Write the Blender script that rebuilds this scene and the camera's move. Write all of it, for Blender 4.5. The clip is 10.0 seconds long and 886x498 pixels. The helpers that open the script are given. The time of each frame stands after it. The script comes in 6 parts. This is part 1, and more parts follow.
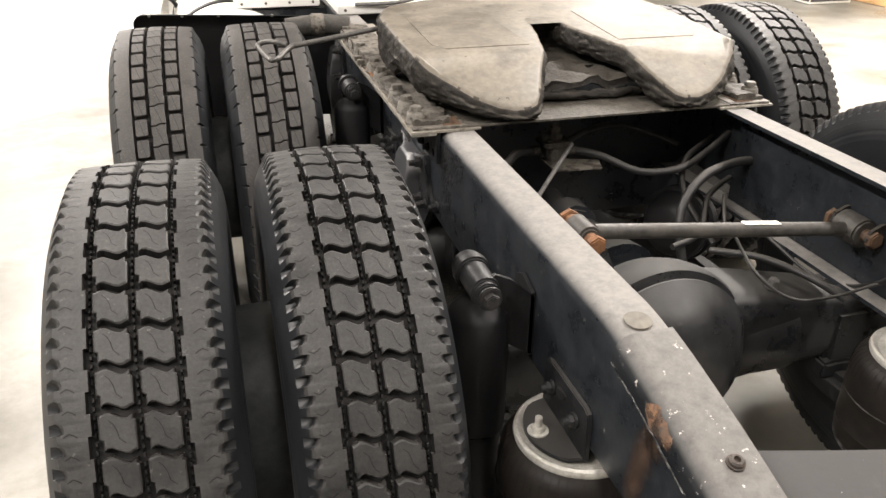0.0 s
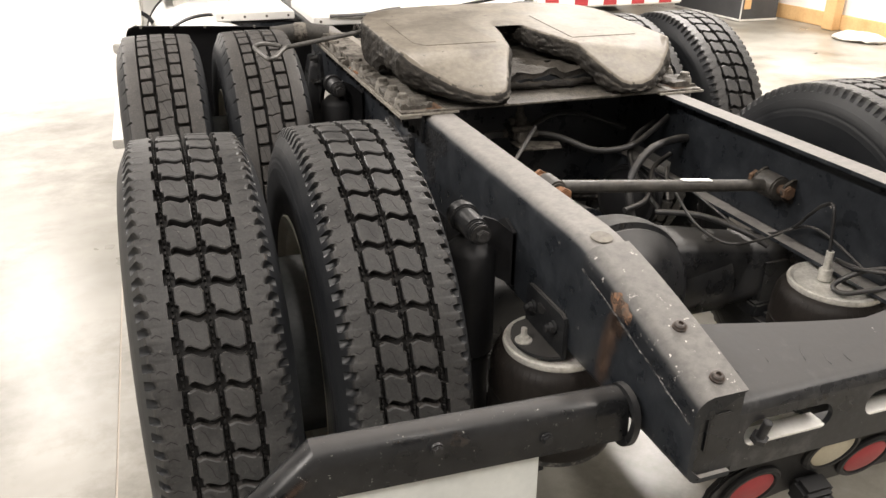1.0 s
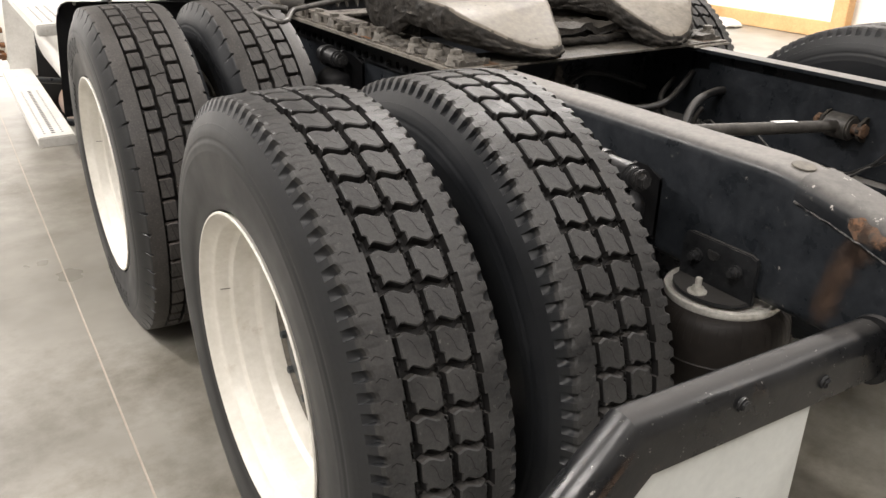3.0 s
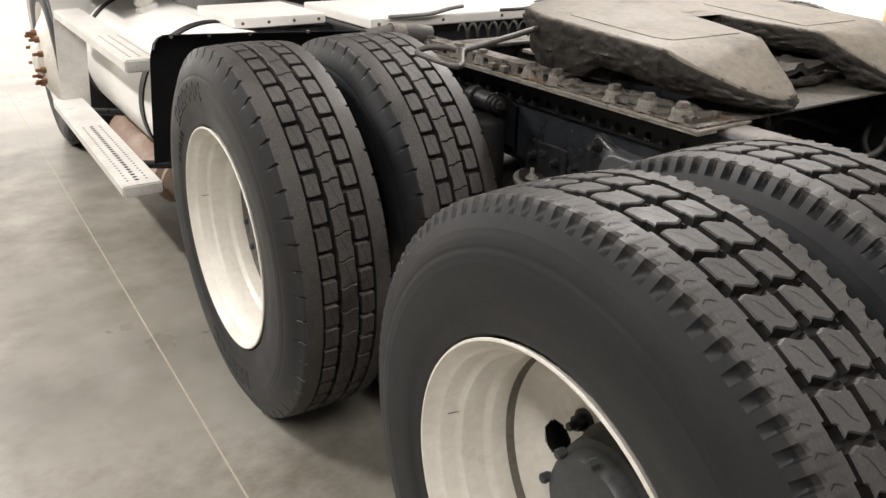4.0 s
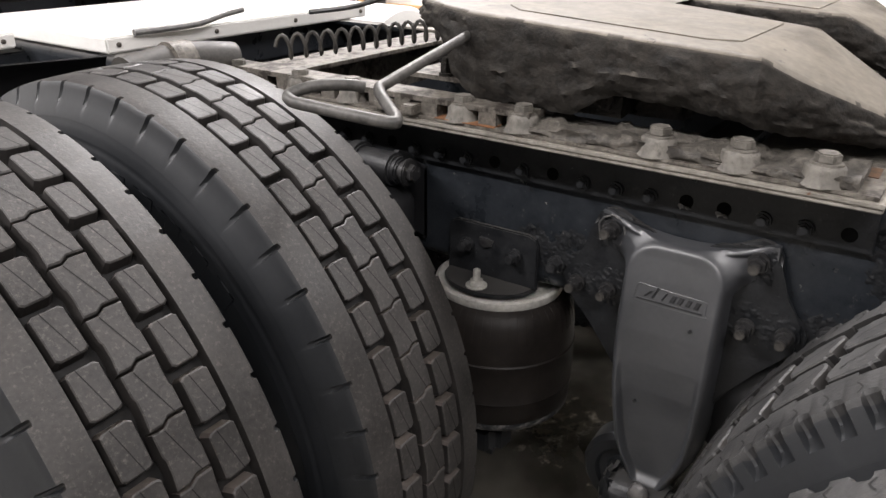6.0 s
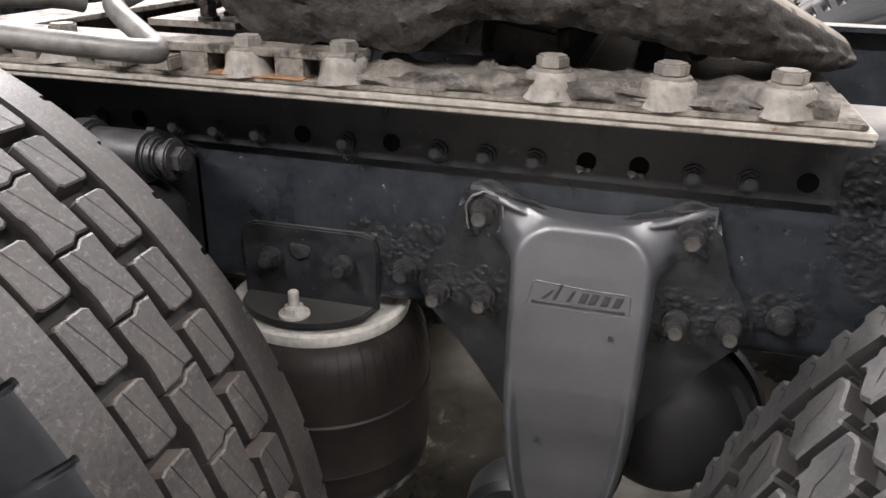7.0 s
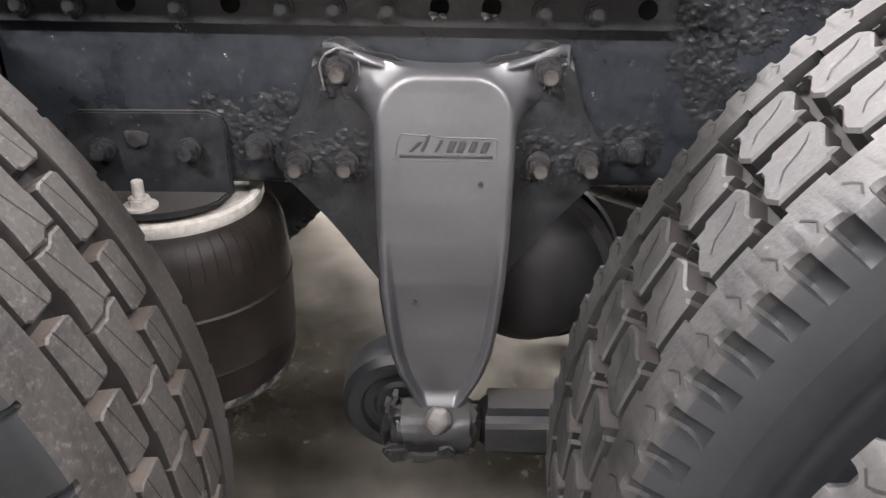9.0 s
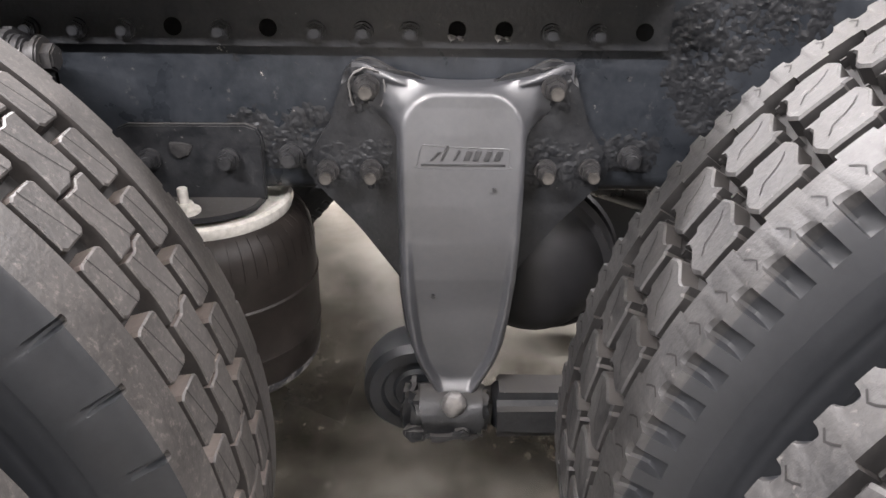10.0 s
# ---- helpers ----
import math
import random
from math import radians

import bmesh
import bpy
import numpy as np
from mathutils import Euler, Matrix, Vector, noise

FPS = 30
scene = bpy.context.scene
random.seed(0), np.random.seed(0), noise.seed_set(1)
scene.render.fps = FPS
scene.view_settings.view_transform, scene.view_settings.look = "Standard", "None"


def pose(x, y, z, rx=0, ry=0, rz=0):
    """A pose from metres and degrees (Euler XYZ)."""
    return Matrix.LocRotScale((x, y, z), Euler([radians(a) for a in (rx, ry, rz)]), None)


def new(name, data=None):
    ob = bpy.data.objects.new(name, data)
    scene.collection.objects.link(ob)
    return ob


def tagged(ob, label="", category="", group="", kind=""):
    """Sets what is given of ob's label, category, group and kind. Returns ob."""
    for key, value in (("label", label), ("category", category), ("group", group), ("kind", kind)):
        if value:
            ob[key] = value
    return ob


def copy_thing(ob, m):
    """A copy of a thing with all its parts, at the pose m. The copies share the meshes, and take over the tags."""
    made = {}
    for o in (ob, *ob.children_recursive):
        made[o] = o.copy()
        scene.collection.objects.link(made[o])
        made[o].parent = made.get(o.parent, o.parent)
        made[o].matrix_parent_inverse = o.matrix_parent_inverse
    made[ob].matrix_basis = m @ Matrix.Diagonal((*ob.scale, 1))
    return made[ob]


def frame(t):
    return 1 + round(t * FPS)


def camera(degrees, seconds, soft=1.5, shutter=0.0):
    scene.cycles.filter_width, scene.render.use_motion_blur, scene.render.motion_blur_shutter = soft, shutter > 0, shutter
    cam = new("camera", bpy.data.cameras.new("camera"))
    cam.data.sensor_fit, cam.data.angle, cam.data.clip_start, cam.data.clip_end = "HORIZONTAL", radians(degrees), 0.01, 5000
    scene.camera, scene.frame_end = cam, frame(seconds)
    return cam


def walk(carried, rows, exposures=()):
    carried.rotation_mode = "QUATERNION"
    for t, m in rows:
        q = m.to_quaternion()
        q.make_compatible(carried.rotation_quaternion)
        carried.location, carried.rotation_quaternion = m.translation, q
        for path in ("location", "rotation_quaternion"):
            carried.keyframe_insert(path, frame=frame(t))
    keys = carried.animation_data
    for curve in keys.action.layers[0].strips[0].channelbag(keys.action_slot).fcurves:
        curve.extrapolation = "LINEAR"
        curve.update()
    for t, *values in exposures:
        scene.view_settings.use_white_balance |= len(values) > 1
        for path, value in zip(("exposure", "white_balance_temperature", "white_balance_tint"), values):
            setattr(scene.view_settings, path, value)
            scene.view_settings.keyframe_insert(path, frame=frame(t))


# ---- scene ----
cam = camera(59.0, 10.0)
# seconds, place in metres, turn in degrees; y runs forward along the truck, x to its right, the rear axle stands at y = 0
PATH = [
    (0.0, -0.9185, -1.3441, 1.5180, 63.29, -0.44, -15.77),
    (0.5, -1.0247, -1.5025, 1.5134, 64.23, -0.49, -18.06),
    (1.0, -1.1055, -1.6344, 1.5069, 65.05, -0.54, -19.67),
    (1.5, -1.2194, -1.6882, 1.4621, 65.33, -0.68, -22.12),
    (2.0, -1.3781, -1.6714, 1.4190, 65.32, -0.79, -26.25),
    (2.2, -1.4221, -1.6330, 1.3889, 65.46, -0.82, -28.02),
    (3.3, -1.6465, -1.0669, 1.3218, 65.84, -0.88, -32.30),
    (3.5, -1.6988, -0.9483, 1.3167, 66.10, -0.79, -32.44),
    (4.0, -1.8069, -0.6565, 1.3578, 66.09, -0.80, -32.79),
    (4.5, -1.7931, -0.3215, 1.3262, 66.03, -0.86, -33.73),
    (5.0, -1.7355, -0.0521, 1.2995, 66.22, -0.87, -36.60),
    (5.5, -1.6351, 0.1882, 1.2778, 66.36, -0.86, -44.49),
    (5.7, -1.5785, 0.2402, 1.2651, 66.43, -0.70, -48.94),
    (6.8, -1.2167, 0.5290, 1.1110, 67.05, -1.00, -70.4),
    (7.0, -1.2060, 0.5577, 1.0899, 66.93, -1.15, -74.20),
    (7.5, -1.2033, 0.5772, 1.0448, 66.17, -1.12, -81.15),
    (8.0, -1.2133, 0.5985, 1.0229, 65.18, -1.10, -86.39),
    (8.5, -1.2263, 0.6120, 1.0029, 64.36, -1.00, -88.92),
    (9.0, -1.2375, 0.6191, 0.9951, 63.66, -0.93, -89.98),
    (9.5, -1.2515, 0.6286, 1.0008, 63.19, -0.90, -90.47),
    (10.0, -1.3103, 0.6496, 1.0405, 63.07, -0.89, -90.71),
]
walk(cam, [(t, pose(x, y, z, rx, ry, rz)) for t, x, y, z, rx, ry, rz in PATH], [(0.0, 0.88, 6750, 12), (1.0, 0.62, 6750, 12), (2.0, 0.54, 6650, 12), (3.5, 0.28, 6600, 12), (4.0, 0.12, 6600, 12), (5.0, 0.1, 6400, 12), (5.5, 0.2, 6300, 13), (7.0, 1.27, 6300, 15), (8.0, 1.78, 6300, 16), (9.0, 1.92, 6300, 16), (10.0, 1.96, 6300, 16)])

# ---- world and light ----
world = bpy.data.worlds.new("hall_air")
scene.world = world
world.use_nodes = True
world.node_tree.nodes["Background"].inputs[0].default_value = (1.0, 0.97, 0.93, 1)
world.node_tree.nodes["Background"].inputs[1].default_value = 0.3


def area_lamp(name, m, sx, sy, watts, colour):
    d = bpy.data.lights.new(name, "AREA")
    d.shape, d.size, d.size_y, d.energy, d.color = "RECTANGLE", sx, sy, watts, colour
    ob = new(name, d)
    ob.matrix_world = m
    return ob


# unseen lamps assumed under the hall's roof; (-0.7, -2.6) is added fill
for lx, ly, power in ((-4.1, -2.3, 225), (-4.1, 3.4, 350), (-0.7, -2.6, 45), (2.6, -2.6, 165), (3.1, 3.4, 480), (-3.2, 9.0, 280), (3.6, 9.0, 600)):
    area_lamp("strip_light", pose(lx, ly, 4.9), 0.3, 3.0, power, (1.0, 0.965, 0.925))
# unseen bright source ahead of the truck, assumed to be an open gate
area_lamp("gate_daylight", pose(-2.6, 15.9, 1.95, -90), 9.0, 3.7, 280, (1.0, 0.95, 0.885))


# ---- materials ----
def surface(name, low, high, rough=(0.5, 0.7), metal=0.0, scale=6.0, fine=90.0, bump=0.15, dist=0.002, contrast=(0.35, 0.68),
            dust_light=None, dust_light_from=0.55, chips=None, spots=None, spot_scale=9.0, spot_cut=(0.62, 0.72), coat=0.0, vary=False, spec=None):
    """A paint or rubber or stone: two tones mixed by large and fine noise, fine relief, a tone on upward faces (dust
    that settles on top; on tread walls painted top light), stains of a third colour.
    """
    m = bpy.data.materials.new(name)
    m.use_nodes = True
    nt = m.node_tree
    n, l = nt.nodes, nt.links
    bsdf = n["Principled BSDF"]
    tc = n.new("ShaderNodeTexCoord")
    where = tc.outputs["Object"]
    if vary:
        info = n.new("ShaderNodeObjectInfo")
        add = n.new("ShaderNodeVectorMath")
        add.operation = "MULTIPLY_ADD"
        l.new(info.outputs["Random"], add.inputs[0])
        add.inputs[1].default_value = (7.0, 3.0, 5.0)
        l.new(where, add.inputs[2])
        where = add.outputs[0]

    def noise_at(s, detail=5.0, rough_=0.6):
        t = n.new("ShaderNodeTexNoise")
        t.inputs["Scale"].default_value, t.inputs["Detail"].default_value, t.inputs["Roughness"].default_value = s, detail, rough_
        l.new(where, t.inputs["Vector"])
        return t.outputs["Fac"]

    def span(fac, a, b, lo=0.0, hi=1.0):
        r = n.new("ShaderNodeMapRange")
        r.inputs[1].default_value, r.inputs[2].default_value, r.inputs[3].default_value, r.inputs[4].default_value = a, b, lo, hi
        l.new(fac, r.inputs[0])
        return r.outputs[0]

    def mix(fac, a, b):
        x = n.new("ShaderNodeMix")
        x.data_type = "RGBA"
        l.new(fac, x.inputs[0])
        for sock, v in ((x.inputs[6], a), (x.inputs[7], b)):
            if isinstance(v, tuple):
                sock.default_value = (*v, 1)
            else:
                l.new(v, sock)
        return x.outputs[2]

    def times(a, b):
        x = n.new("ShaderNodeMath")
        x.operation = "MULTIPLY"
        l.new(a, x.inputs[0])
        if isinstance(b, float):
            x.inputs[1].default_value = b
        else:
            l.new(b, x.inputs[1])
        return x.outputs[0]

    big, small = noise_at(scale), noise_at(fine, 3.0)
    avg = n.new("ShaderNodeMix")
    avg.inputs[0].default_value = 0.35
    l.new(big, avg.inputs[2])
    l.new(small, avg.inputs[3])
    col = mix(span(avg.outputs[0], *contrast), low, high)
    if spots:
        col = mix(span(noise_at(spot_scale, 8.0, 0.7), *spot_cut), col, spots)
    rough_out = span(big, 0.3, 0.7, *rough)
    if dust_light:
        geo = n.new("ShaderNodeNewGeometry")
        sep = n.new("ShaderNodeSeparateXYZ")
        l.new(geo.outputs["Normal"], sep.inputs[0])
        up = times(span(sep.outputs[2], dust_light_from, 1.0), span(noise_at(scale * 3.2, 8.0, 0.75), 0.3, 0.6, 0.55, 1.0))
        col = mix(up, col, dust_light)
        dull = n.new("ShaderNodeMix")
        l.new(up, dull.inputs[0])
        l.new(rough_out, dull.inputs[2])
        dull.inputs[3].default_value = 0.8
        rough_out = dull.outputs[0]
    if chips:
        col = mix(span(noise_at(chips[1], 8.0, 0.72), chips[2], chips[2] + 0.03), col, chips[0])
    l.new(col, bsdf.inputs["Base Color"])
    l.new(rough_out, bsdf.inputs["Roughness"])
    bsdf.inputs["Metallic"].default_value = metal
    if coat:
        bsdf.inputs["Coat Weight"].default_value = coat
        bsdf.inputs["Coat Roughness"].default_value = 0.15
    if spec is not None:
        bsdf.inputs["Specular IOR Level"].default_value = spec
    if bump:
        bp = n.new("ShaderNodeBump")
        bp.inputs["Strength"].default_value, bp.inputs["Distance"].default_value = bump, dist
        l.new(avg.outputs[0], bp.inputs["Height"])
        l.new(bp.outputs[0], bsdf.inputs["Normal"])
    return m


RUBBER = surface("tyre_rubber", (0.0117, 0.0116, 0.0120), (0.0429, 0.0414, 0.0400), (0.46, 0.66), scale=16, fine=190, bump=0.7, dist=0.002, contrast=(0.35, 0.67),
                 spots=(0.15, 0.142, 0.13), spot_scale=90, spot_cut=(0.62, 0.78), chips=((0.55, 0.53, 0.5), 34.0, 0.75), vary=True)
RUBBER_DUSTY = surface("dusty_tyre_rubber", (0.0176, 0.0165, 0.0157), (0.0517, 0.0473, 0.0440), (0.46, 0.66), scale=12, fine=190, bump=0.7, dist=0.002, contrast=(0.34, 0.66),
                       spots=(0.11, 0.098, 0.088), spot_scale=200, spot_cut=(0.54, 0.76), chips=((0.30, 0.28, 0.26), 60.0, 0.735), vary=True)
# Darker copies of the tread rubber: cleaner, and groove shade put into the colour.
RUBBER_WALL_SHADED = surface("block_wall_rubber", (0.0070, 0.0068, 0.0068), (0.0205, 0.0194, 0.0187), (0.4, 0.6), scale=22, fine=200, bump=0.4, dist=0.0015, dust_light=(0.045, 0.041, 0.038), dust_light_from=0.4, vary=True)
# Both walls' paler upward faces: light from above, put into the colour.
DUSTY_WALL_SHADED = surface("dusty_block_wall", (0.0105, 0.0094, 0.0088), (0.028, 0.0245, 0.0222), (0.5, 0.7), scale=22, fine=220, bump=0.5, dist=0.0015, dust_light=(0.100, 0.083, 0.074), dust_light_from=0.25, vary=True)
RUBBER_SHADED = surface("groove_rubber", (0.0060, 0.0057, 0.0056), (0.0165, 0.0152, 0.0145), (0.6, 0.8), spec=0.3, scale=14, fine=120, bump=0.3, vary=True)
RUBBER_SIDE = surface("sidewall_rubber", (0.0098, 0.0109, 0.0126), (0.0190, 0.0202, 0.0222), (0.38, 0.56), spec=0.38, scale=5, fine=140, bump=0.12, dist=0.001,
                      spots=(0.06, 0.056, 0.052), spot_scale=20, spot_cut=(0.70, 0.85), vary=True)
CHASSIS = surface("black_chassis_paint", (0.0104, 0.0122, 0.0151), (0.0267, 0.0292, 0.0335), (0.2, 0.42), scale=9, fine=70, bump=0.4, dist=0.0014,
                  chips=((0.26, 0.25, 0.23), 26.0, 0.68), dust_light=(0.05, 0.047, 0.043), dust_light_from=0.75, spots=(0.05, 0.048, 0.046), spot_scale=26, spot_cut=(0.68, 0.8))
DUSTY_BLACK = surface("dusty_black_paint", (0.0095, 0.0100, 0.0110), (0.026, 0.0265, 0.0280), (0.2, 0.42), scale=12, fine=80, bump=0.4, dist=0.0014, dust_light=(0.060, 0.0575, 0.0545), dust_light_from=0.5,
                      spots=(0.07, 0.067, 0.064), spot_scale=26, spot_cut=(0.62, 0.74))
RAIL = surface("worn_rail_paint", (0.0099, 0.0118, 0.0144), (0.0262, 0.0293, 0.0340), (0.22, 0.44), scale=14, fine=85, bump=0.5, dist=0.0016,
               spec=0.28, dust_light=(0.215, 0.204, 0.192), dust_light_from=0.42, spots=(0.085, 0.082, 0.078), spot_scale=44, spot_cut=(0.62, 0.74), chips=((0.32, 0.30, 0.27), 30.0, 0.67))
CAP = surface("chipped_cap_paint", (0.0078, 0.0092, 0.0112), (0.020, 0.0216, 0.0245), (0.22, 0.44), scale=14, fine=85, bump=0.4, dist=0.0012, spec=0.28,
              dust_light=(0.175, 0.167, 0.158), dust_light_from=0.42, spots=(0.085, 0.082, 0.078), spot_scale=44, spot_cut=(0.62, 0.74), chips=((0.60, 0.57, 0.53), 58.0, 0.630))
BAR = surface("scuffed_black_bar", (0.0050, 0.0055, 0.0064), (0.0170, 0.0174, 0.0184), (0.2, 0.44), scale=13, fine=60, bump=0.5, dist=0.0014, spec=0.42, contrast=(0.34, 0.66),
              dust_light=(0.045, 0.043, 0.042), dust_light_from=0.75, spots=(0.040, 0.030, 0.024), spot_scale=18, spot_cut=(0.60, 0.74), chips=((0.34, 0.33, 0.31), 88.0, 0.645))
SCUFFED = surface("scuffed_crossmember_paint", (0.0065, 0.0072, 0.0084), (0.027, 0.028, 0.030), (0.18, 0.42), scale=7, fine=60, bump=0.5, dist=0.0014, spec=0.45, contrast=(0.36, 0.64),
                  dust_light=(0.055, 0.053, 0.052), dust_light_from=0.72, spots=(0.075, 0.074, 0.073), spot_scale=14, spot_cut=(0.56, 0.74), chips=((0.42, 0.41, 0.39), 40.0, 0.672))
WELD = surface("chipped_weld", (0.016, 0.017, 0.019), (0.20, 0.19, 0.18), (0.4, 0.6), metal=0.2, scale=60, fine=160, bump=0.5, contrast=(0.47, 0.64))
PLUG = surface("dull_brown_plug", (0.07, 0.062, 0.05), (0.17, 0.155, 0.13), (0.6, 0.8), scale=30, fine=90, bump=0.4)
ROD = surface("dusty_brown_rod_steel", (0.022, 0.0205, 0.0185), (0.075, 0.069, 0.061), (0.45, 0.7), metal=0.1, scale=24, fine=110, bump=0.5)
STAIN = surface("rusty_paint", (0.026, 0.019, 0.015), (0.105, 0.062, 0.040), (0.5, 0.8), scale=2.2, fine=12, bump=0.5, dist=0.001,
                spec=0.28)
STAIN_RUST = surface("thin_rust", (0.045, 0.03, 0.022), (0.15, 0.08, 0.04), (0.6, 0.8), scale=40, fine=120, bump=0.4)
CRUSTY = surface("crusty_black_paint", (0.0076, 0.0082, 0.0093), (0.0198, 0.0206, 0.0221), (0.3, 0.52), spec=0.32, scale=34, fine=190, bump=0.45, dist=0.0022,
                 dust_light=(0.042, 0.040, 0.038), dust_light_from=0.7, spots=(0.045, 0.043, 0.042), spot_scale=60, spot_cut=(0.62, 0.76), chips=((0.17, 0.165, 0.16), 120.0, 0.67))
CASTING = surface("satin_black_casting", (0.0285, 0.0298, 0.0330), (0.0484, 0.0495, 0.0530), (0.36, 0.50), scale=9, fine=120, bump=0.25, dist=0.001, spec=1.0,
                  spots=(0.11, 0.105, 0.10), spot_scale=48, spot_cut=(0.73, 0.80), chips=((0.25, 0.24, 0.23), 70.0, 0.74))
GREASE = surface("dried_grease", (0.0070, 0.0062, 0.0055), (0.034, 0.030, 0.0255), (0.5, 0.8), spec=0.25, scale=30, fine=110, bump=1.0, dist=0.009,
                 dust_light=(0.055, 0.049, 0.041), dust_light_from=0.6)
CRUST = surface("dusty_grease_crust", (0.0068, 0.0060, 0.0053), (0.0360, 0.0317, 0.0266), (0.55, 0.85), spec=0.25, scale=26, fine=110, bump=0.9, dist=0.006,
                dust_light=(0.13, 0.116, 0.097), dust_light_from=0.45)
COUPLER_TOP = surface("dusty_steel_plate", (0.085, 0.073, 0.057), (0.215, 0.190, 0.152), (0.45, 0.7), metal=0.15, scale=5, fine=60, bump=0.35, dist=0.002,
                      spots=(0.075, 0.063, 0.049), spot_scale=7, spot_cut=(0.50, 0.70), chips=((0.035, 0.030, 0.025), 26.0, 0.640))
PLATE = surface("dusty_rail_steel", (0.075, 0.067, 0.057), (0.29, 0.265, 0.228), (0.45, 0.7), metal=0.15, scale=22, fine=90, bump=0.7, dist=0.0025,
                spots=(0.030, 0.024, 0.019), spot_scale=22, spot_cut=(0.46, 0.58), chips=((0.12, 0.06, 0.03), 12.0, 0.65))
DIRT = surface("caked_dirt", (0.028, 0.025, 0.021), (0.125, 0.112, 0.094), (0.6, 0.85), scale=30, fine=120, bump=1.0, dist=0.006, spots=(0.03, 0.026, 0.022), spot_scale=34, spot_cut=(0.54, 0.64))
WORN = surface("worn_strip_steel", (0.16, 0.146, 0.125), (0.40, 0.375, 0.33), (0.4, 0.65), metal=0.2, scale=18, fine=90, bump=0.6, dist=0.002, spots=(0.07, 0.055, 0.042), spot_scale=16, spot_cut=(0.56, 0.70), chips=((0.14, 0.07, 0.035), 10.0, 0.64))
CAP_BOLT = surface("dark_rusty_bolt", (0.018, 0.016, 0.015), (0.075, 0.052, 0.040), (0.5, 0.7), scale=90, fine=160, bump=0.5)
RACK_BOLT = surface("dusty_bolt_block", (0.075, 0.069, 0.060), (0.21, 0.195, 0.17), (0.5, 0.75), metal=0.1, scale=34, fine=120, bump=0.7, dist=0.002, spots=(0.05, 0.043, 0.036), spot_scale=40, spot_cut=(0.56, 0.70), vary=True)
RUST_SPECK = surface("speckled_rust", (0.060, 0.048, 0.040), (0.17, 0.090, 0.050), (0.7, 0.9), scale=38, fine=150, bump=0.5, contrast=(0.40, 0.60), spots=(0.05, 0.04, 0.034), spot_scale=60, spot_cut=(0.54, 0.66))
RUST = surface("rust", (0.085, 0.038, 0.018), (0.27, 0.12, 0.048), (0.75, 0.9), scale=40, fine=150, bump=0.6)
BOLT = surface("greyed_bolt_steel", (0.10, 0.10, 0.10), (0.22, 0.21, 0.20), (0.4, 0.6), metal=0.4, scale=40, fine=150, bump=0.4, vary=True)
BOLT_BLACK = surface("painted_bolt", (0.010, 0.0105, 0.0118), (0.034, 0.034, 0.035), (0.35, 0.55), metal=0.1, scale=40, fine=150, bump=0.5, vary=True)
BOLT_DUSTY = surface("dusty_painted_bolt", (0.0109, 0.0109, 0.0116), (0.0374, 0.0360, 0.0354), (0.40, 0.6), metal=0.15, scale=50, fine=160, bump=0.6, chips=((0.16, 0.155, 0.15), 150.0, 0.63), vary=True)
HANDLE = surface("dull_handle_steel", (0.045, 0.043, 0.040), (0.115, 0.109, 0.101), (0.4, 0.6), metal=0.2, scale=30, fine=120, bump=0.3)
ZINC = surface("zinc_plated_steel", (0.40, 0.385, 0.35), (0.68, 0.665, 0.62), (0.3, 0.45), metal=0.35, scale=30, fine=120, bump=0.1)
BELLOWS = surface("bellows_rubber", (0.0078, 0.0065, 0.0058), (0.0168, 0.0138, 0.0118), (0.42, 0.6), spec=0.2, scale=10, fine=80, bump=0.3, dist=0.0015,
                  spots=(0.07, 0.058, 0.048), spot_scale=14, spot_cut=(0.68, 0.82))
RIM = surface("cream_wheel_paint", (0.62, 0.595, 0.53), (0.80, 0.775, 0.72), (0.28, 0.45), scale=6, fine=60, bump=0.1, spots=(0.40, 0.33, 0.24), spot_scale=9,
              spot_cut=(0.60, 0.84), chips=((0.17, 0.10, 0.055), 30.0, 0.715), vary=True)
HUB = surface("oily_hub_paint", (0.020, 0.024, 0.026), (0.06, 0.064, 0.066), (0.35, 0.6), scale=22, fine=80, bump=0.5)
WHITE = surface("white_truck_paint", (0.74, 0.73, 0.70), (0.84, 0.83, 0.80), (0.28, 0.4), scale=4, fine=60, bump=0.04, spots=(0.55, 0.50, 0.43), spot_scale=12,
                spot_cut=(0.70, 0.85))
ALU = surface("worn_aluminium", (0.60, 0.585, 0.55), (0.78, 0.77, 0.74), (0.35, 0.5), metal=0.2, scale=10, fine=90, bump=0.15, spots=(0.46, 0.42, 0.36),
              spot_scale=16, spot_cut=(0.62, 0.76))
FLAP_BLACK = surface("black_plastic", (0.008, 0.008, 0.009), (0.016, 0.016, 0.017), (0.45, 0.6), spec=0.3, scale=6, fine=90, bump=0.15)
VOID = surface("black_hole_shade", (0.002, 0.002, 0.002), (0.004, 0.004, 0.004), (0.8, 0.9), spec=0.05)
FLAP_WHITE = surface("white_flap_rubber", (0.57, 0.59, 0.575), (0.70, 0.72, 0.70), (0.35, 0.5), scale=5, fine=60, bump=0.12, spots=(0.36, 0.35, 0.32), spot_scale=24,
                     spot_cut=(0.64, 0.78), chips=((0.22, 0.20, 0.16), 70.0, 0.735))
PRINT_RED = surface("red_print", (0.52, 0.055, 0.035), (0.62, 0.085, 0.05), (0.4, 0.5), scale=8, fine=60, bump=0.03)
PRINT_BLACK = surface("black_print", (0.02, 0.02, 0.02), (0.035, 0.033, 0.032), (0.4, 0.5), scale=8, fine=60, bump=0.03)
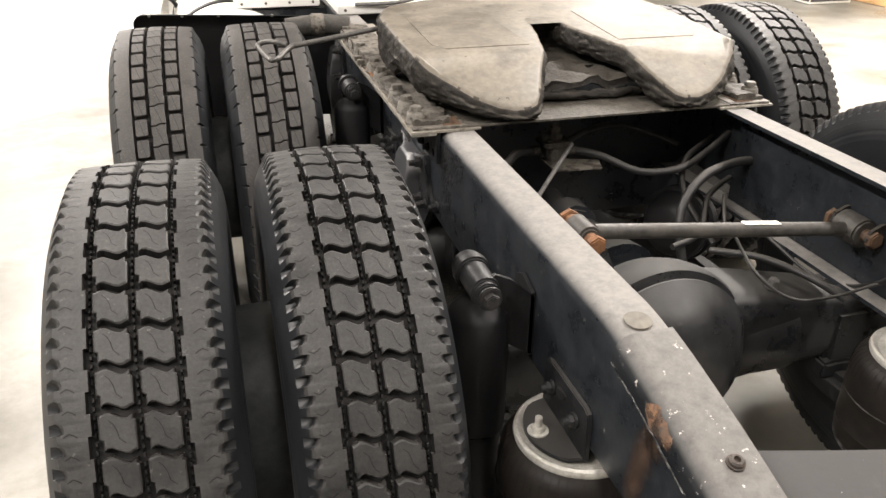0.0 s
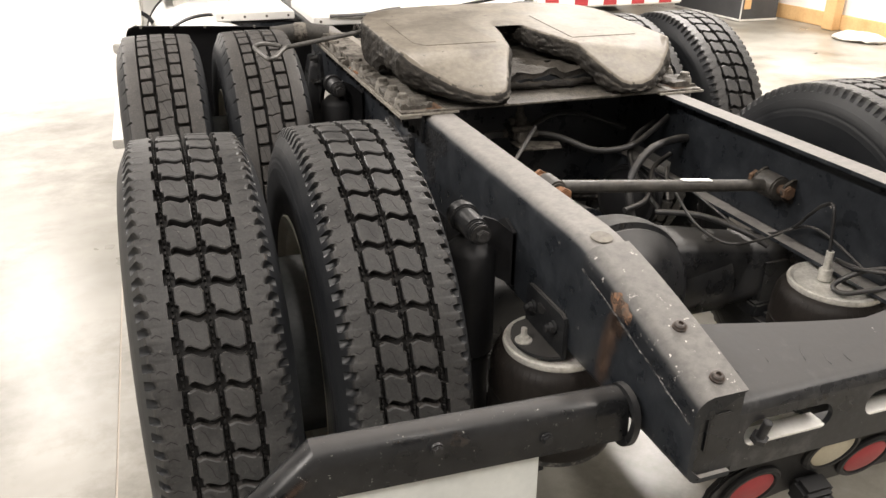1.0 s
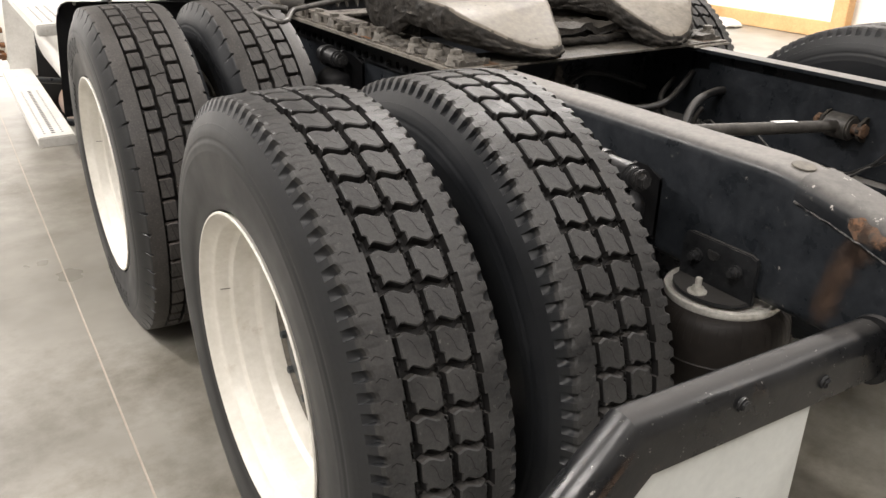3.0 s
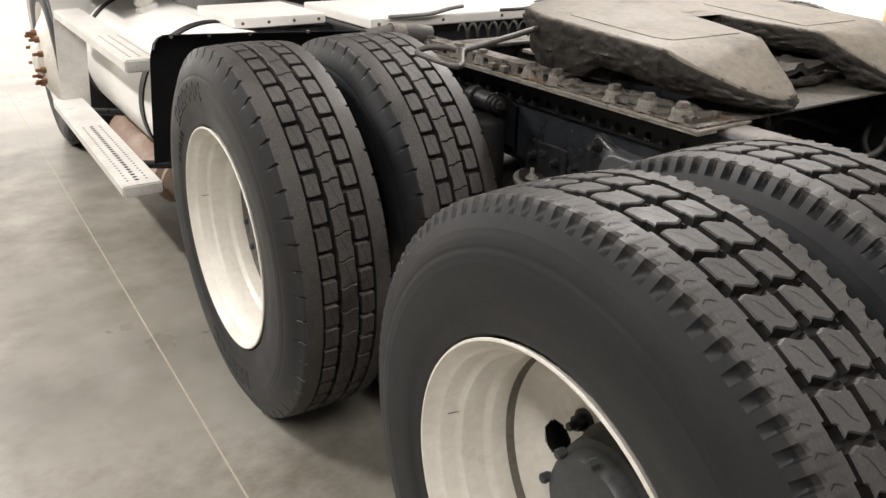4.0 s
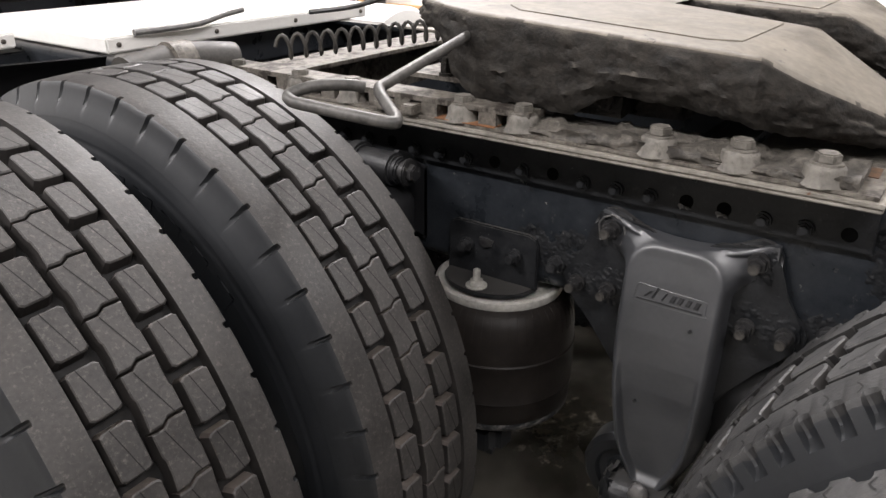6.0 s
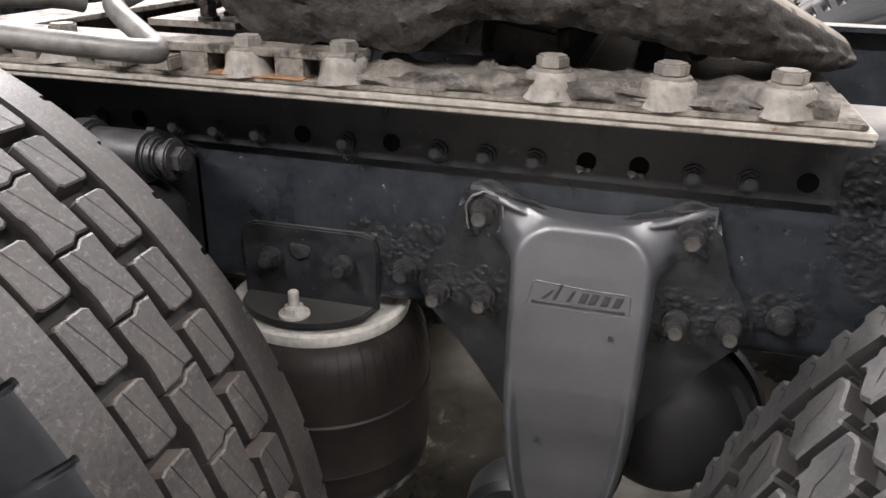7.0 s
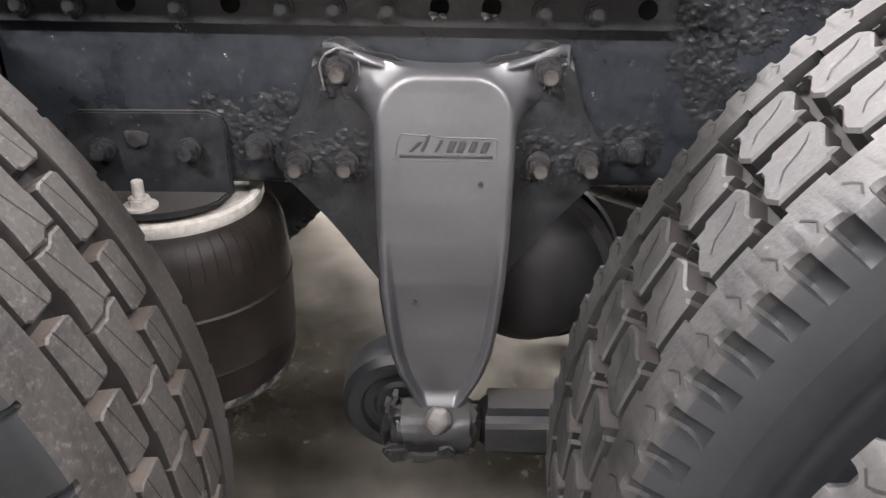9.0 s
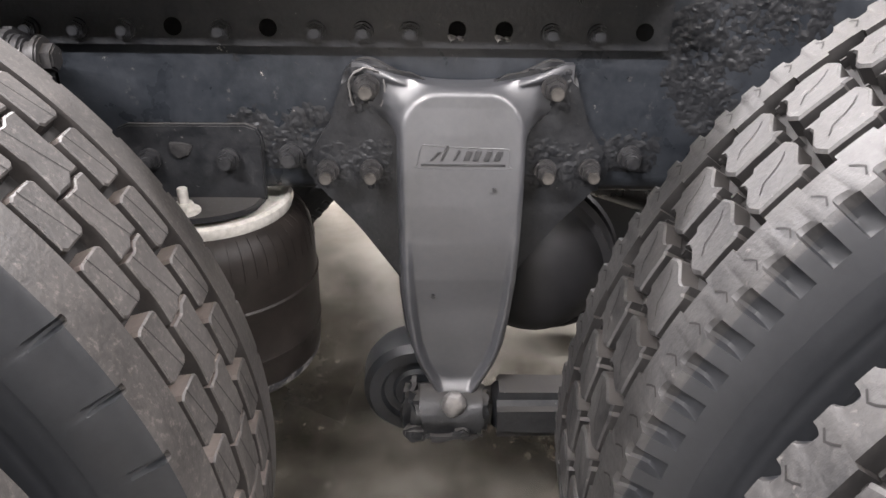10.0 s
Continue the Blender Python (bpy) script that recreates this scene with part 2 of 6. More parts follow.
LENS_RED = surface("red_lamp_lens", (0.32, 0.022, 0.03), (0.42, 0.045, 0.05), (0.4, 0.55), scale=30, fine=300, bump=0.15)
LENS_WHITE = surface("white_lamp_lens", (0.46, 0.42, 0.31), (0.58, 0.54, 0.42), (0.4, 0.55), scale=30, fine=300, bump=0.15)
STAIN_TANK = surface("stained_tank_paint", (0.20, 0.12, 0.09), (0.42, 0.33, 0.27), (0.4, 0.6), scale=6, fine=60, bump=0.1)
LABEL_WHITE = surface("white_sticker", (0.70, 0.70, 0.68), (0.80, 0.80, 0.78), (0.4, 0.5), scale=20, bump=0.02)
HOSE = surface("black_hose", (0.0115, 0.0115, 0.0126), (0.0310, 0.0299, 0.0287), (0.35, 0.55), scale=20, fine=90, bump=0.2, dust_light=(0.075, 0.069, 0.062), dust_light_from=0.6)
GREEN = surface("green_hose", (0.03, 0.30, 0.17), (0.05, 0.40, 0.24), (0.35, 0.5), scale=20, bump=0.05)
CONCRETE = surface("polished_concrete", (0.17, 0.16, 0.137), (0.305, 0.29, 0.258), (0.25, 0.42), scale=0.8, fine=3.5, bump=0.06, dist=0.002, chips=((0.40, 0.38, 0.34), 48.0, 0.715),
                   spots=(0.108, 0.097, 0.073), spot_scale=0.9, spot_cut=(0.49, 0.66), contrast=(0.38, 0.62))
FILLER = surface("joint_filler", (0.34, 0.29, 0.24), (0.46, 0.40, 0.34), (0.5, 0.7), scale=8, bump=0.1)
# Dark tone carries oil and painted shade; the pale specks paint wet glints.
OIL_SHADE = surface("oil_stained_concrete", (0.020, 0.018, 0.014), (0.085, 0.076, 0.059), (0.10, 0.36), scale=3, fine=28, bump=0.12, dist=0.003, spots=(0.24, 0.22, 0.185), spot_scale=13, spot_cut=(0.55, 0.68), chips=((0.55, 0.53, 0.48), 50.0, 0.70))


def ragged(m, strength):
    """Let a stain of radius 1 end in a soft, noisy edge."""
    n, l = m.node_tree.nodes, m.node_tree.links
    tc, ns, ln, ad, mr = n.new("ShaderNodeTexCoord"), n.new("ShaderNodeTexNoise"), n.new("ShaderNodeVectorMath"), n.new("ShaderNodeMath"), n.new("ShaderNodeMapRange")
    ln.operation, ad.operation = "LENGTH", "MULTIPLY_ADD"
    ns.inputs["Scale"].default_value, ns.inputs["Detail"].default_value = 3.0, 8.0
    l.new(tc.outputs["Object"], ns.inputs["Vector"])
    l.new(tc.outputs["Object"], ln.inputs[0])
    l.new(ns.outputs["Fac"], ad.inputs[0])
    ad.inputs[1].default_value = 0.9
    l.new(ln.outputs["Value"], ad.inputs[2])
    mr.inputs[1].default_value, mr.inputs[2].default_value, mr.inputs[3].default_value, mr.inputs[4].default_value = 0.55, 1.25, strength, 0.0
    l.new(ad.outputs[0], mr.inputs[0])
    l.new(mr.outputs[0], n["Principled BSDF"].inputs["Alpha"])


def patchy(m, scale, lo, hi):
    """Let a thin stain cover its patch only here and there."""
    n, l = m.node_tree.nodes, m.node_tree.links
    tc, ns, mr = n.new("ShaderNodeTexCoord"), n.new("ShaderNodeTexNoise"), n.new("ShaderNodeMapRange")
    ns.inputs["Scale"].default_value, ns.inputs["Detail"].default_value = scale, 8.0
    l.new(tc.outputs["Object"], ns.inputs["Vector"])
    mr.inputs[1].default_value, mr.inputs[2].default_value = lo, hi
    l.new(ns.outputs["Fac"], mr.inputs[0])
    l.new(mr.outputs[0], n["Principled BSDF"].inputs["Alpha"])


patchy(RUST_SPECK, 42.0, 0.34, 0.54)
ragged(OIL_SHADE, 0.97)
ragged(STAIN, 0.8)
WALL = surface("white_wall_panel", (0.78, 0.77, 0.74), (0.84, 0.83, 0.80), (0.45, 0.6), scale=1.5, fine=30, bump=0.03)
WALL_GREY = surface("grey_wall_panel", (0.46, 0.455, 0.44), (0.56, 0.55, 0.53), (0.45, 0.6), scale=1.5, fine=30, bump=0.03)
ROOF = surface("pale_roof_lining", (0.48, 0.475, 0.46), (0.58, 0.575, 0.555), (0.6, 0.8), scale=1.5, bump=0.03)
WOOD = surface("raw_pine", (0.50, 0.30, 0.13), (0.66, 0.43, 0.21), (0.55, 0.7), scale=4, fine=45, bump=0.15, spots=(0.36, 0.19, 0.08), spot_scale=8, spot_cut=(0.64, 0.78))
CASE = surface("black_case_laminate", (0.035, 0.036, 0.038), (0.06, 0.06, 0.062), (0.5, 0.65), scale=8, fine=120, bump=0.15)
SACK = surface("woven_sack", (0.55, 0.53, 0.48), (0.74, 0.72, 0.67), (0.6, 0.8), scale=10, fine=160, bump=0.5, dist=0.004)


# ---- mesh helpers ----
def B():
    return bmesh.new()


def part(name, bm, material, parent=None, label="", angle=34, at=None):
    me = bpy.data.meshes.new(name)
    bmesh.ops.recalc_face_normals(bm, faces=bm.faces)
    bm.to_mesh(me)
    bm.free()
    for mt in (material if isinstance(material, (list, tuple)) else (material,)):
        me.materials.append(mt)
    me.shade_smooth()
    me.set_sharp_from_angle(angle=radians(angle))
    ob = new(name, me)
    if at is not None:
        ob.matrix_basis = at
    if parent:
        ob.parent = parent
    if label:
        ob["label"] = label
    return ob


def again(ob, m, parent=None):
    """The same mesh once more as an object of its own."""
    o = new(ob.name.split(".")[0], ob.data)
    o.matrix_basis = m
    o.parent = parent or ob.parent
    if "label" in ob:
        o["label"] = ob["label"]
    return o


def box(bm, x0, x1, y0, y1, z0, z1, bevel=0.0, seg=2):
    m = Matrix.Translation(((x0 + x1) / 2, (y0 + y1) / 2, (z0 + z1) / 2)) @ Matrix.Diagonal((abs(x1 - x0), abs(y1 - y0), abs(z1 - z0), 1))
    r = bmesh.ops.create_cube(bm, size=1, matrix=m)
    if bevel:
        e = list({e for v in r["verts"] for e in v.link_edges})
        bmesh.ops.bevel(bm, geom=e, offset=bevel, segments=seg, affect="EDGES")
    return bm


def cyl(bm, p0, p1, r, n=20, r2=None, bevel=0.0):
    p0, p1 = Vector(p0), Vector(p1)
    d = p1 - p0
    m = Matrix.Translation((p0 + p1) / 2) @ d.to_track_quat("Z", "Y").to_matrix().to_4x4()
    r_ = bmesh.ops.create_cone(bm, cap_ends=True, segments=n, radius1=r, radius2=r if r2 is None else r2, depth=d.length, matrix=m)
    if bevel:
        caps = [f for f in {f for v in r_["verts"] for f in v.link_faces} if len(f.verts) == n and n > 4]
        e = list({e for f in caps for e in f.edges})
        bmesh.ops.bevel(bm, geom=e, offset=bevel, segments=2, affect="EDGES")
    return bm


def lathe(bm, profile, n=64, axis="X", origin=(0, 0, 0), closed=False):
    """Turn a profile of (along, radius) round an axis."""
    rings = []
    o = Vector(origin)
    for a, r in profile:
        ring = []
        for i in range(n):
            c, s = math.cos(2 * math.pi * i / n) * r, math.sin(2 * math.pi * i / n) * r
            v = (a, c, s) if axis == "X" else (c, a, s) if axis == "Y" else (c, s, a)
            ring.append(bm.verts.new(o + Vector(v)))
        rings.append(ring)
    pairs = list(zip(rings, rings[1:])) + ([(rings[-1], rings[0])] if closed else [])
    for p, q in pairs:
        for i in range(n):
            bm.faces.new((p[i], p[(i + 1) % n], q[(i + 1) % n], q[i]))
    return rings


def tube(bm, pts, r, n=10, smooth=6, cap=True):
    """A round bar or hose along a smooth line through the points."""
    P = [Vector(p) for p in pts]
    line = []
    if smooth > 1 and len(P) > 2:
        for i in range(len(P) - 1):
            a, b, c, d = P[max(i - 1, 0)], P[i], P[i + 1], P[min(i + 2, len(P) - 1)]
            for k in range(smooth):
                t = k / smooth
                line.append(0.5 * ((2 * b) + (c - a) * t + (2 * a - 5 * b + 4 * c - d) * t * t + (3 * b - a - 3 * c + d) * t ** 3))
        line.append(P[-1])
    else:
        line = P
    rings, ref = [], None
    for i, p in enumerate(line):
        d = (line[min(i + 1, len(line) - 1)] - line[max(i - 1, 0)]).normalized()
        if ref is None:
            ref = d.orthogonal().normalized()
        ref = (ref - d * ref.dot(d)).normalized()
        side = d.cross(ref)
        rings.append([bm.verts.new(p + (ref * math.cos(2 * math.pi * k / n) + side * math.sin(2 * math.pi * k / n)) * r) for k in range(n)])
    for p, q in zip(rings, rings[1:]):
        for k in range(n):
            bm.faces.new((p[k], p[(k + 1) % n], q[(k + 1) % n], q[k]))
    if cap:
        bm.faces.new(rings[0][::-1])
        bm.faces.new(rings[-1])
    return bm


def slab(bm, outline, thick, to_world, bevel=0.0, seg=2):
    """A flat plate from an outline of (a, b), made thick along the third axis; to_world(a, b, c) gives the place."""
    bot = [bm.verts.new(to_world(a, b, 0.0)) for a, b in outline]
    top = [bm.verts.new(to_world(a, b, thick)) for a, b in outline]
    bm.faces.new(bot[::-1])
    f1 = bm.faces.new(top)
    n = len(outline)
    for i in range(n):
        bm.faces.new((bot[i], bot[(i + 1) % n], top[(i + 1) % n], top[i]))
    if bevel:
        bmesh.ops.bevel(bm, geom=list(f1.edges), offset=bevel, segments=seg, affect="EDGES")
    return bm


def rough_up(bm, amount, scale, keep=lambda v: False):
    for v in bm.verts:
        if not keep(v):
            v.co += noise.noise_vector(v.co * scale) * amount


def hexhead(bm, p, d, r, h, washer=1.2, nut=0.0):
    """A bolt head with its washer on a surface at p, looking along d."""
    p, d = Vector(p), Vector(d).normalized()
    if washer:
        cyl(bm, p, p + d * 0.005, r * washer, 16)
    cyl(bm, p + d * 0.004, p + d * (0.004 + h), r, 6, bevel=0.0015)
    if nut:
        cyl(bm, p + d * h, p + d * (h + nut), r * 0.66, 14, bevel=0.0012)
    return bm


def bolt_on(parent, p, d, r=0.012, h=0.012, nut=0.008, material=None, name="bolt", label=""):
    bm = hexhead(B(), (0, 0, 0), d, r, h, nut=nut)
    return part(name, bm, material or BOLT_BLACK, parent, label, at=Matrix.Translation(p))


# ---- hall ----
floor = tagged(new("floor"), "grey polished concrete floor with stains and a saw-cut joint", "floor", kind="structure")
JOINT = -1.372
for x0, x1 in ((-9.5, JOINT - 0.0028), (JOINT + 0.0028, 6.7)):
    part("slab", box(B(), x0, x1, -9.2, 16.2, -0.2, 0.0), CONCRETE, floor)
part("joint", box(B(), JOINT - 0.0028, JOINT + 0.0028, -9.2, 16.2, -0.1, -0.0015), FILLER, floor, "pale joint filler")
# Oil stains under the truck; their dark tone also carries its missing shade.
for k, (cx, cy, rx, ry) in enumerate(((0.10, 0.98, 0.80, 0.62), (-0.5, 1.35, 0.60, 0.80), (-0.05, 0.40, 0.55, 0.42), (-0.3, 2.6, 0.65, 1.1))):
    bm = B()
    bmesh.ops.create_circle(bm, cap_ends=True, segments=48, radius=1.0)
    ob = part("oil_stain", bm, OIL_SHADE, floor, "dark oily stain with painted underbody shade, ragged edge")
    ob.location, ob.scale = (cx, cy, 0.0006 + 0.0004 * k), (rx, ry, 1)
tagged(part("wall_east", box(B(), 6.52, 6.7, -9.2, 16.2, 0, 5.3), WALL), "white panelled wall above a raw wooden sill", "wall", kind="structure")
# Unseen walls and ceiling: added to close the hall and tune bounced light.
tagged(part("wall_west", box(B(), -9.5, -9.3, -9.2, 16.2, 0, 5.3), WALL_GREY), "unseen pale grey wall added to shape bounced light", "wall", kind="structure")
tagged(part("wall_south", box(B(), -9.3, 6.52, -9.2, -9.0, 0, 5.3), WALL_GREY), "unseen grey wall added to shape bounced light", "wall", kind="structure")
# Unseen wall; its opening is assumed, to let the added light in.
bm = B()
box(bm, -9.3, -7.2, 16.0, 16.2, 0, 5.3)
box(bm, 2.0, 6.52, 16.0, 16.2, 0, 5.3)
box(bm, -7.2, 2.0, 16.0, 16.2, 3.85, 5.3)
tagged(part("wall_north", bm, WALL), "unseen white hall wall with an assumed wide opening", "wall", kind="structure")
tagged(part("ceiling", box(B(), -9.5, 6.7, -9.2, 16.2, 5.3, 5.45), ROOF), "unseen light grey ceiling added for bounced light", "ceiling", kind="structure")
tagged(part("baseboard", box(B(), 6.46, 6.517, -9.0, 16.0, 0.004, 0.17, 0.006), WOOD), "raw wooden sill board along the white wall", "baseboard", kind="structure")
for k in range(9):
    y = -4.6 + 2.05 * k + 0.1
    bm = box(B(), 6.34, 6.455, y - 0.085, y + 0.085, 0.002, 5.2, 0.006)
    tagged(part("wooden_post", bm, WOOD), "raw yellow pine post against the white wall", "post", group="wall posts")

# a filled sack on the floor by the wall
bm = B()
bmesh.ops.create_uvsphere(bm, u_segments=28, v_segments=16, radius=1)
for v in bm.verts:
    c = v.co.copy()
    flat = 0.62 if c.z > 0 else 0.25
    v.co = Vector((math.copysign(abs(c.x) ** 0.7, c.x) * 0.20, math.copysign(abs(c.y) ** 0.7, c.y) * 0.36, c.z * 0.07 * flat / 0.62 + 0.03))
rough_up(bm, 0.022, 9)
rough_up(bm, 0.012, 28)
zmin = min(v.co.z for v in bm.verts)
for v in bm.verts:
    v.co.z = max(v.co.z - zmin - 0.012, 0)
tagged(part("sack", bm, SACK, at=pose(6.12, 5.05, 0.001, 0, 0, 25) @ Matrix.Diagonal((0.9, 0.76, 0.9, 1))), "pale woven sack lying on the concrete floor", "sack")


def flight_case(x0, x1, y0, y1, h):
    e = tagged(new("equipment_case"), "black laminate case with pale edge trim on the floor", "case", group="cases by the wall")
    e.location = ((x0 + x1) / 2, (y0 + y1) / 2, 0)
    sx, sy = (x1 - x0) / 2, (y1 - y0) / 2
    part("body", box(B(), -sx, sx, -sy, sy, 0.02, h, 0.01), CASE, e)
    for a in (-1, 1):
        part("edge_trim", box(B(), -sx - 0.006, sx + 0.006, a * sy - 0.008, a * sy + 0.008, 0.006, 0.028, 0.003), ALU, e, "pale aluminium trim")
        part("edge_trim", box(B(), a * sx - 0.008, a * sx + 0.008, -sy - 0.006, sy + 0.006, 0.008, 0.030, 0.003), ALU, e, "pale aluminium trim")
        part("corner_trim", box(B(), -sx - 0.006, -sx + 0.008, a * sy - 0.008, a * sy + 0.008, 0.03, h + 0.004, 0.004), ALU, e, "pale aluminium trim")
    part("sticker", box(B(), -0.245, -0.145, -sy - 0.006, -sy - 0.001, 0.15, 0.30, 0.002), WOOD, e, "orange sticker")
    return e


flight_case(5.72, 6.28, 6.52, 7.9, 0.85)

# the tail of a parked trailer further along the wall
trailer = tagged(new("parked_trailer"), "dark grey parked trailer tail with red and white reflectors", "trailer")
trailer.location = (4.85, 7.55, 0)
part("body", box(B(), -1.6, 0.35, -0.2, 3.2, 0.35, 2.6, 0.03), CASE, trailer)
part("bumper", box(B(), -1.6, 0.45, -0.4, -0.26, 0.16, 0.3, 0.02), WHITE, trailer, "white bumper bar")
for k in range(5):
    part("reflector", box(B(), -1.5 + 0.4 * k, -1.32 + 0.4 * k, -0.408, -0.402, 0.18, 0.28), LENS_RED, trailer, "red reflector strip")
for a in (-1.35, 0.1):
    part("wheel", cyl(B(), (a - 0.12, 0.9, 0.36), (a + 0.12, 0.9, 0.36), 0.36, 32, bevel=0.04), RUBBER_SIDE, trailer, "black trailer tyre")
    part("bumper_bracket", box(B(), a - 0.04, a + 0.04, -0.3, 0.1, 0.2, 0.5), CHASSIS, trailer)

# ---- truck ----
truck = tagged(new("truck"), "truck chassis with black frame, white cab parts and dual drive wheels", "truck")
WEB, TOP, LOW = 0.43, 0.925, 0.667


def rail_top(y):
    """The height of the frame's upper edge, which drops towards the tail."""
    t = min(max((-0.47 - y) / 0.41, 0.0), 1.0)
    return TOP - 0.1 * (t ** 1.35)


def frame_rail(s):
    """A C-shaped rail: web outside, both flanges turned inwards, round corners."""
    bm = B()
    ys = [-0.876, -0.85, -0.8, -0.75, -0.7, -0.65, -0.6, -0.55, -0.5, -0.46, -0.42, -0.3, 0, 0.4, 0.9, 1.5, 2.2, 3.2, 4.6, 5.2]
    th, fl, rr = 0.009, 0.082, 0.027
    rings = []
    for y in ys:
        z1, z0 = rail_top(y), LOW
        prof = [(WEB - fl, z1)]
        prof += [(WEB - rr + rr * math.sin(a), z1 - rr + rr * math.cos(a)) for a in [k * math.pi / 8 for k in range(5)]]
        prof += [(WEB - rr + rr * math.cos(a), z0 + rr - rr * math.sin(a)) for a in [k * math.pi / 8 for k in range(5)]]
        prof += [(WEB - fl, z0), (WEB - fl, z0 + th), (WEB - rr, z0 + th), (WEB - th, z0 + rr), (WEB - th, z1 - rr), (WEB - rr, z1 - th), (WEB - fl, z1 - th)]
        rings.append([bm.verts.new((s * a, y, b)) for a, b in prof])
    n = len(rings[0])
    for p, q in zip(rings, rings[1:]):
        for k in range(n):
            bm.faces.new((p[k], p[(k + 1) % n], q[(k + 1) % n], q[k]))
    bm.faces.new(rings[0])
    bm.faces.new(rings[-1])
    return part("frame_rail", bm, RAIL, truck, "black painted steel frame rail, dusty on top", 40)


rails = {s: frame_rail(s) for s in (-1, 1)}
rail = rails[-1]
# Added plate, no known part: it narrows the flange's shadow on the web.
part("frame_liner", box(B(), 0.386, 0.392, -0.70, 0.36, 0.679, 0.9145, 0.001), RAIL, rails[1], "black plate added to narrow the flange's shadow")
for s in (-1, 1):
    for y in (-0.746, -0.848):
        bm = B()
        lathe(bm, [(0.0, 0.0118), (0.003, 0.0118), (0.0035, 0.0105), (0.0075, 0.0098), (0.0095, 0.0075), (0.0098, 0.0045), (0.005, 0.004), (0.0045, 0.0005)], 18, "Z")
        part("bolt", bm, CAP_BOLT, rails[s], at=Matrix.Translation((s * 0.381, y, rail_top(y) + 0.0035)) @ pose(0, 0, 0, 14 if y > -0.8 else 16))
    part("plug", cyl(B(), (0, 0, 0), (0, 0, 0.0025), 0.021, 24, bevel=0.001), PLUG, rails[s], "dull brown round plug", at=Matrix.Translation((s * 0.385, -0.5, rail_top(-0.5) + 0.0004)) @ pose(0, 0, 0, 7))
# rust that bled down the web behind the tail bolts
for ry, rz, sy_, sz_, tilt in ((-0.632, 0.80, 0.036, 0.085, 18), (-0.652, 0.838, 0.036, 0.042, 10), (-0.618, 0.735, 0.034, 0.075, 12)):
    bm = B()
    bmesh.ops.create_circle(bm, cap_ends=True, segments=32, radius=1.0)
    ob = part("rust_patch", bm, STAIN, rail, "brown rust bleeding down the black paint")
    ob.matrix_basis = Matrix.Translation((-WEB - 0.0006 - 0.0003 * (rz > 0.84) - 0.0006 * (rz > 0.79), ry, rz)) @ pose(0, 0, 0, tilt) @ pose(0, 0, 0, 0, -90, 0) @ Matrix.Diagonal((sz_, sy_, 1, 1))

# cap plate welded over each bent tail
for s in (-1, 1):
    bm = B()
    rows = []
    for k in range(13):
        y = -0.525 - 0.3525 * k / 12
        z = rail_top(y)
        lip = 0.012 + 0.008 * min(1.0, k / 6)
        rows.append([bm.verts.new((s * x, y, zz)) for x, zz in ((0.343, z + 0.0028), (0.405, z + 0.0028), (0.417, z - 0.0008), (0.4265, z - 0.0085), (0.4325, z - 0.018), (0.4338, z - 0.027), (0.4338, z - 0.027 - lip), (0.4302, z - 0.027 - lip))])
    for p_, q_ in zip(rows, rows[1:]):
        for j in range(7):
            bm.faces.new((p_[j], p_[j + 1], q_[j + 1], q_[j]))
    bm.faces.new(rows[0])
    bm.faces.new(rows[-1])
    part("tail_cap", bm, CAP, rails[s], "worn cap plate over the bent tail", 50)
    # orange rust over the cap's shoulder
    bm = B()
    rows = []
    for k in range(15):
        y = -0.625 - 0.065 * k / 14
        z = rail_top(y)
        half = math.sqrt(max(0.0, 1 - ((k - 7) / 7.6) ** 2)) * (0.8 + 0.5 * noise.noise(Vector((y * 60, s, 2.0))))
        shoulder = [(0.398, z + 0.0034), (0.4055, z + 0.0034), (0.4176, z - 0.0003), (0.4272, z - 0.0081), (0.4332, z - 0.0178), (0.4345, z - 0.0270), (0.4345, z - 0.040), (0.4345, z - 0.052)]
        row = []
        for j in range(9):
            u = 4.6 + (j / 4 - 1) * 2.0 * half
            i, f = min(int(u), 6), u - min(int(u), 6)
            row.append(bm.verts.new((s * (shoulder[i][0] * (1 - f) + shoulder[i + 1][0] * f), y, shoulder[i][1] * (1 - f) + shoulder[i + 1][1] * f)))
        rows.append(row)
    for p_, q_ in zip(rows, rows[1:]):
        for j in range(8):
            bm.faces.new((p_[j], p_[j + 1], q_[j + 1], q_[j]))
    part("rust_patch", bm, RUST_SPECK, rails[s], "orange rust on the cap's shoulder", 50)
    bm = B()
    tube(bm, [(s * 0.4335, y, rail_top(y) - 0.0405 + 0.002 * noise.noise(Vector((y * 30, s, 0))) - 0.008 * min(1.0, (-0.525 - y) / 0.176)) for y in [-0.525 - 0.0088 * k for k in range(40)]], 0.0017, 6, 1)
    rough_up(bm, 0.0030, 150)
    part("weld_bead", bm, WELD, rails[s], "pale chipped weld along the cap's lip", 60)

# tail crossmember: a bent channel with two long slots, its top leaf sloping up and forward


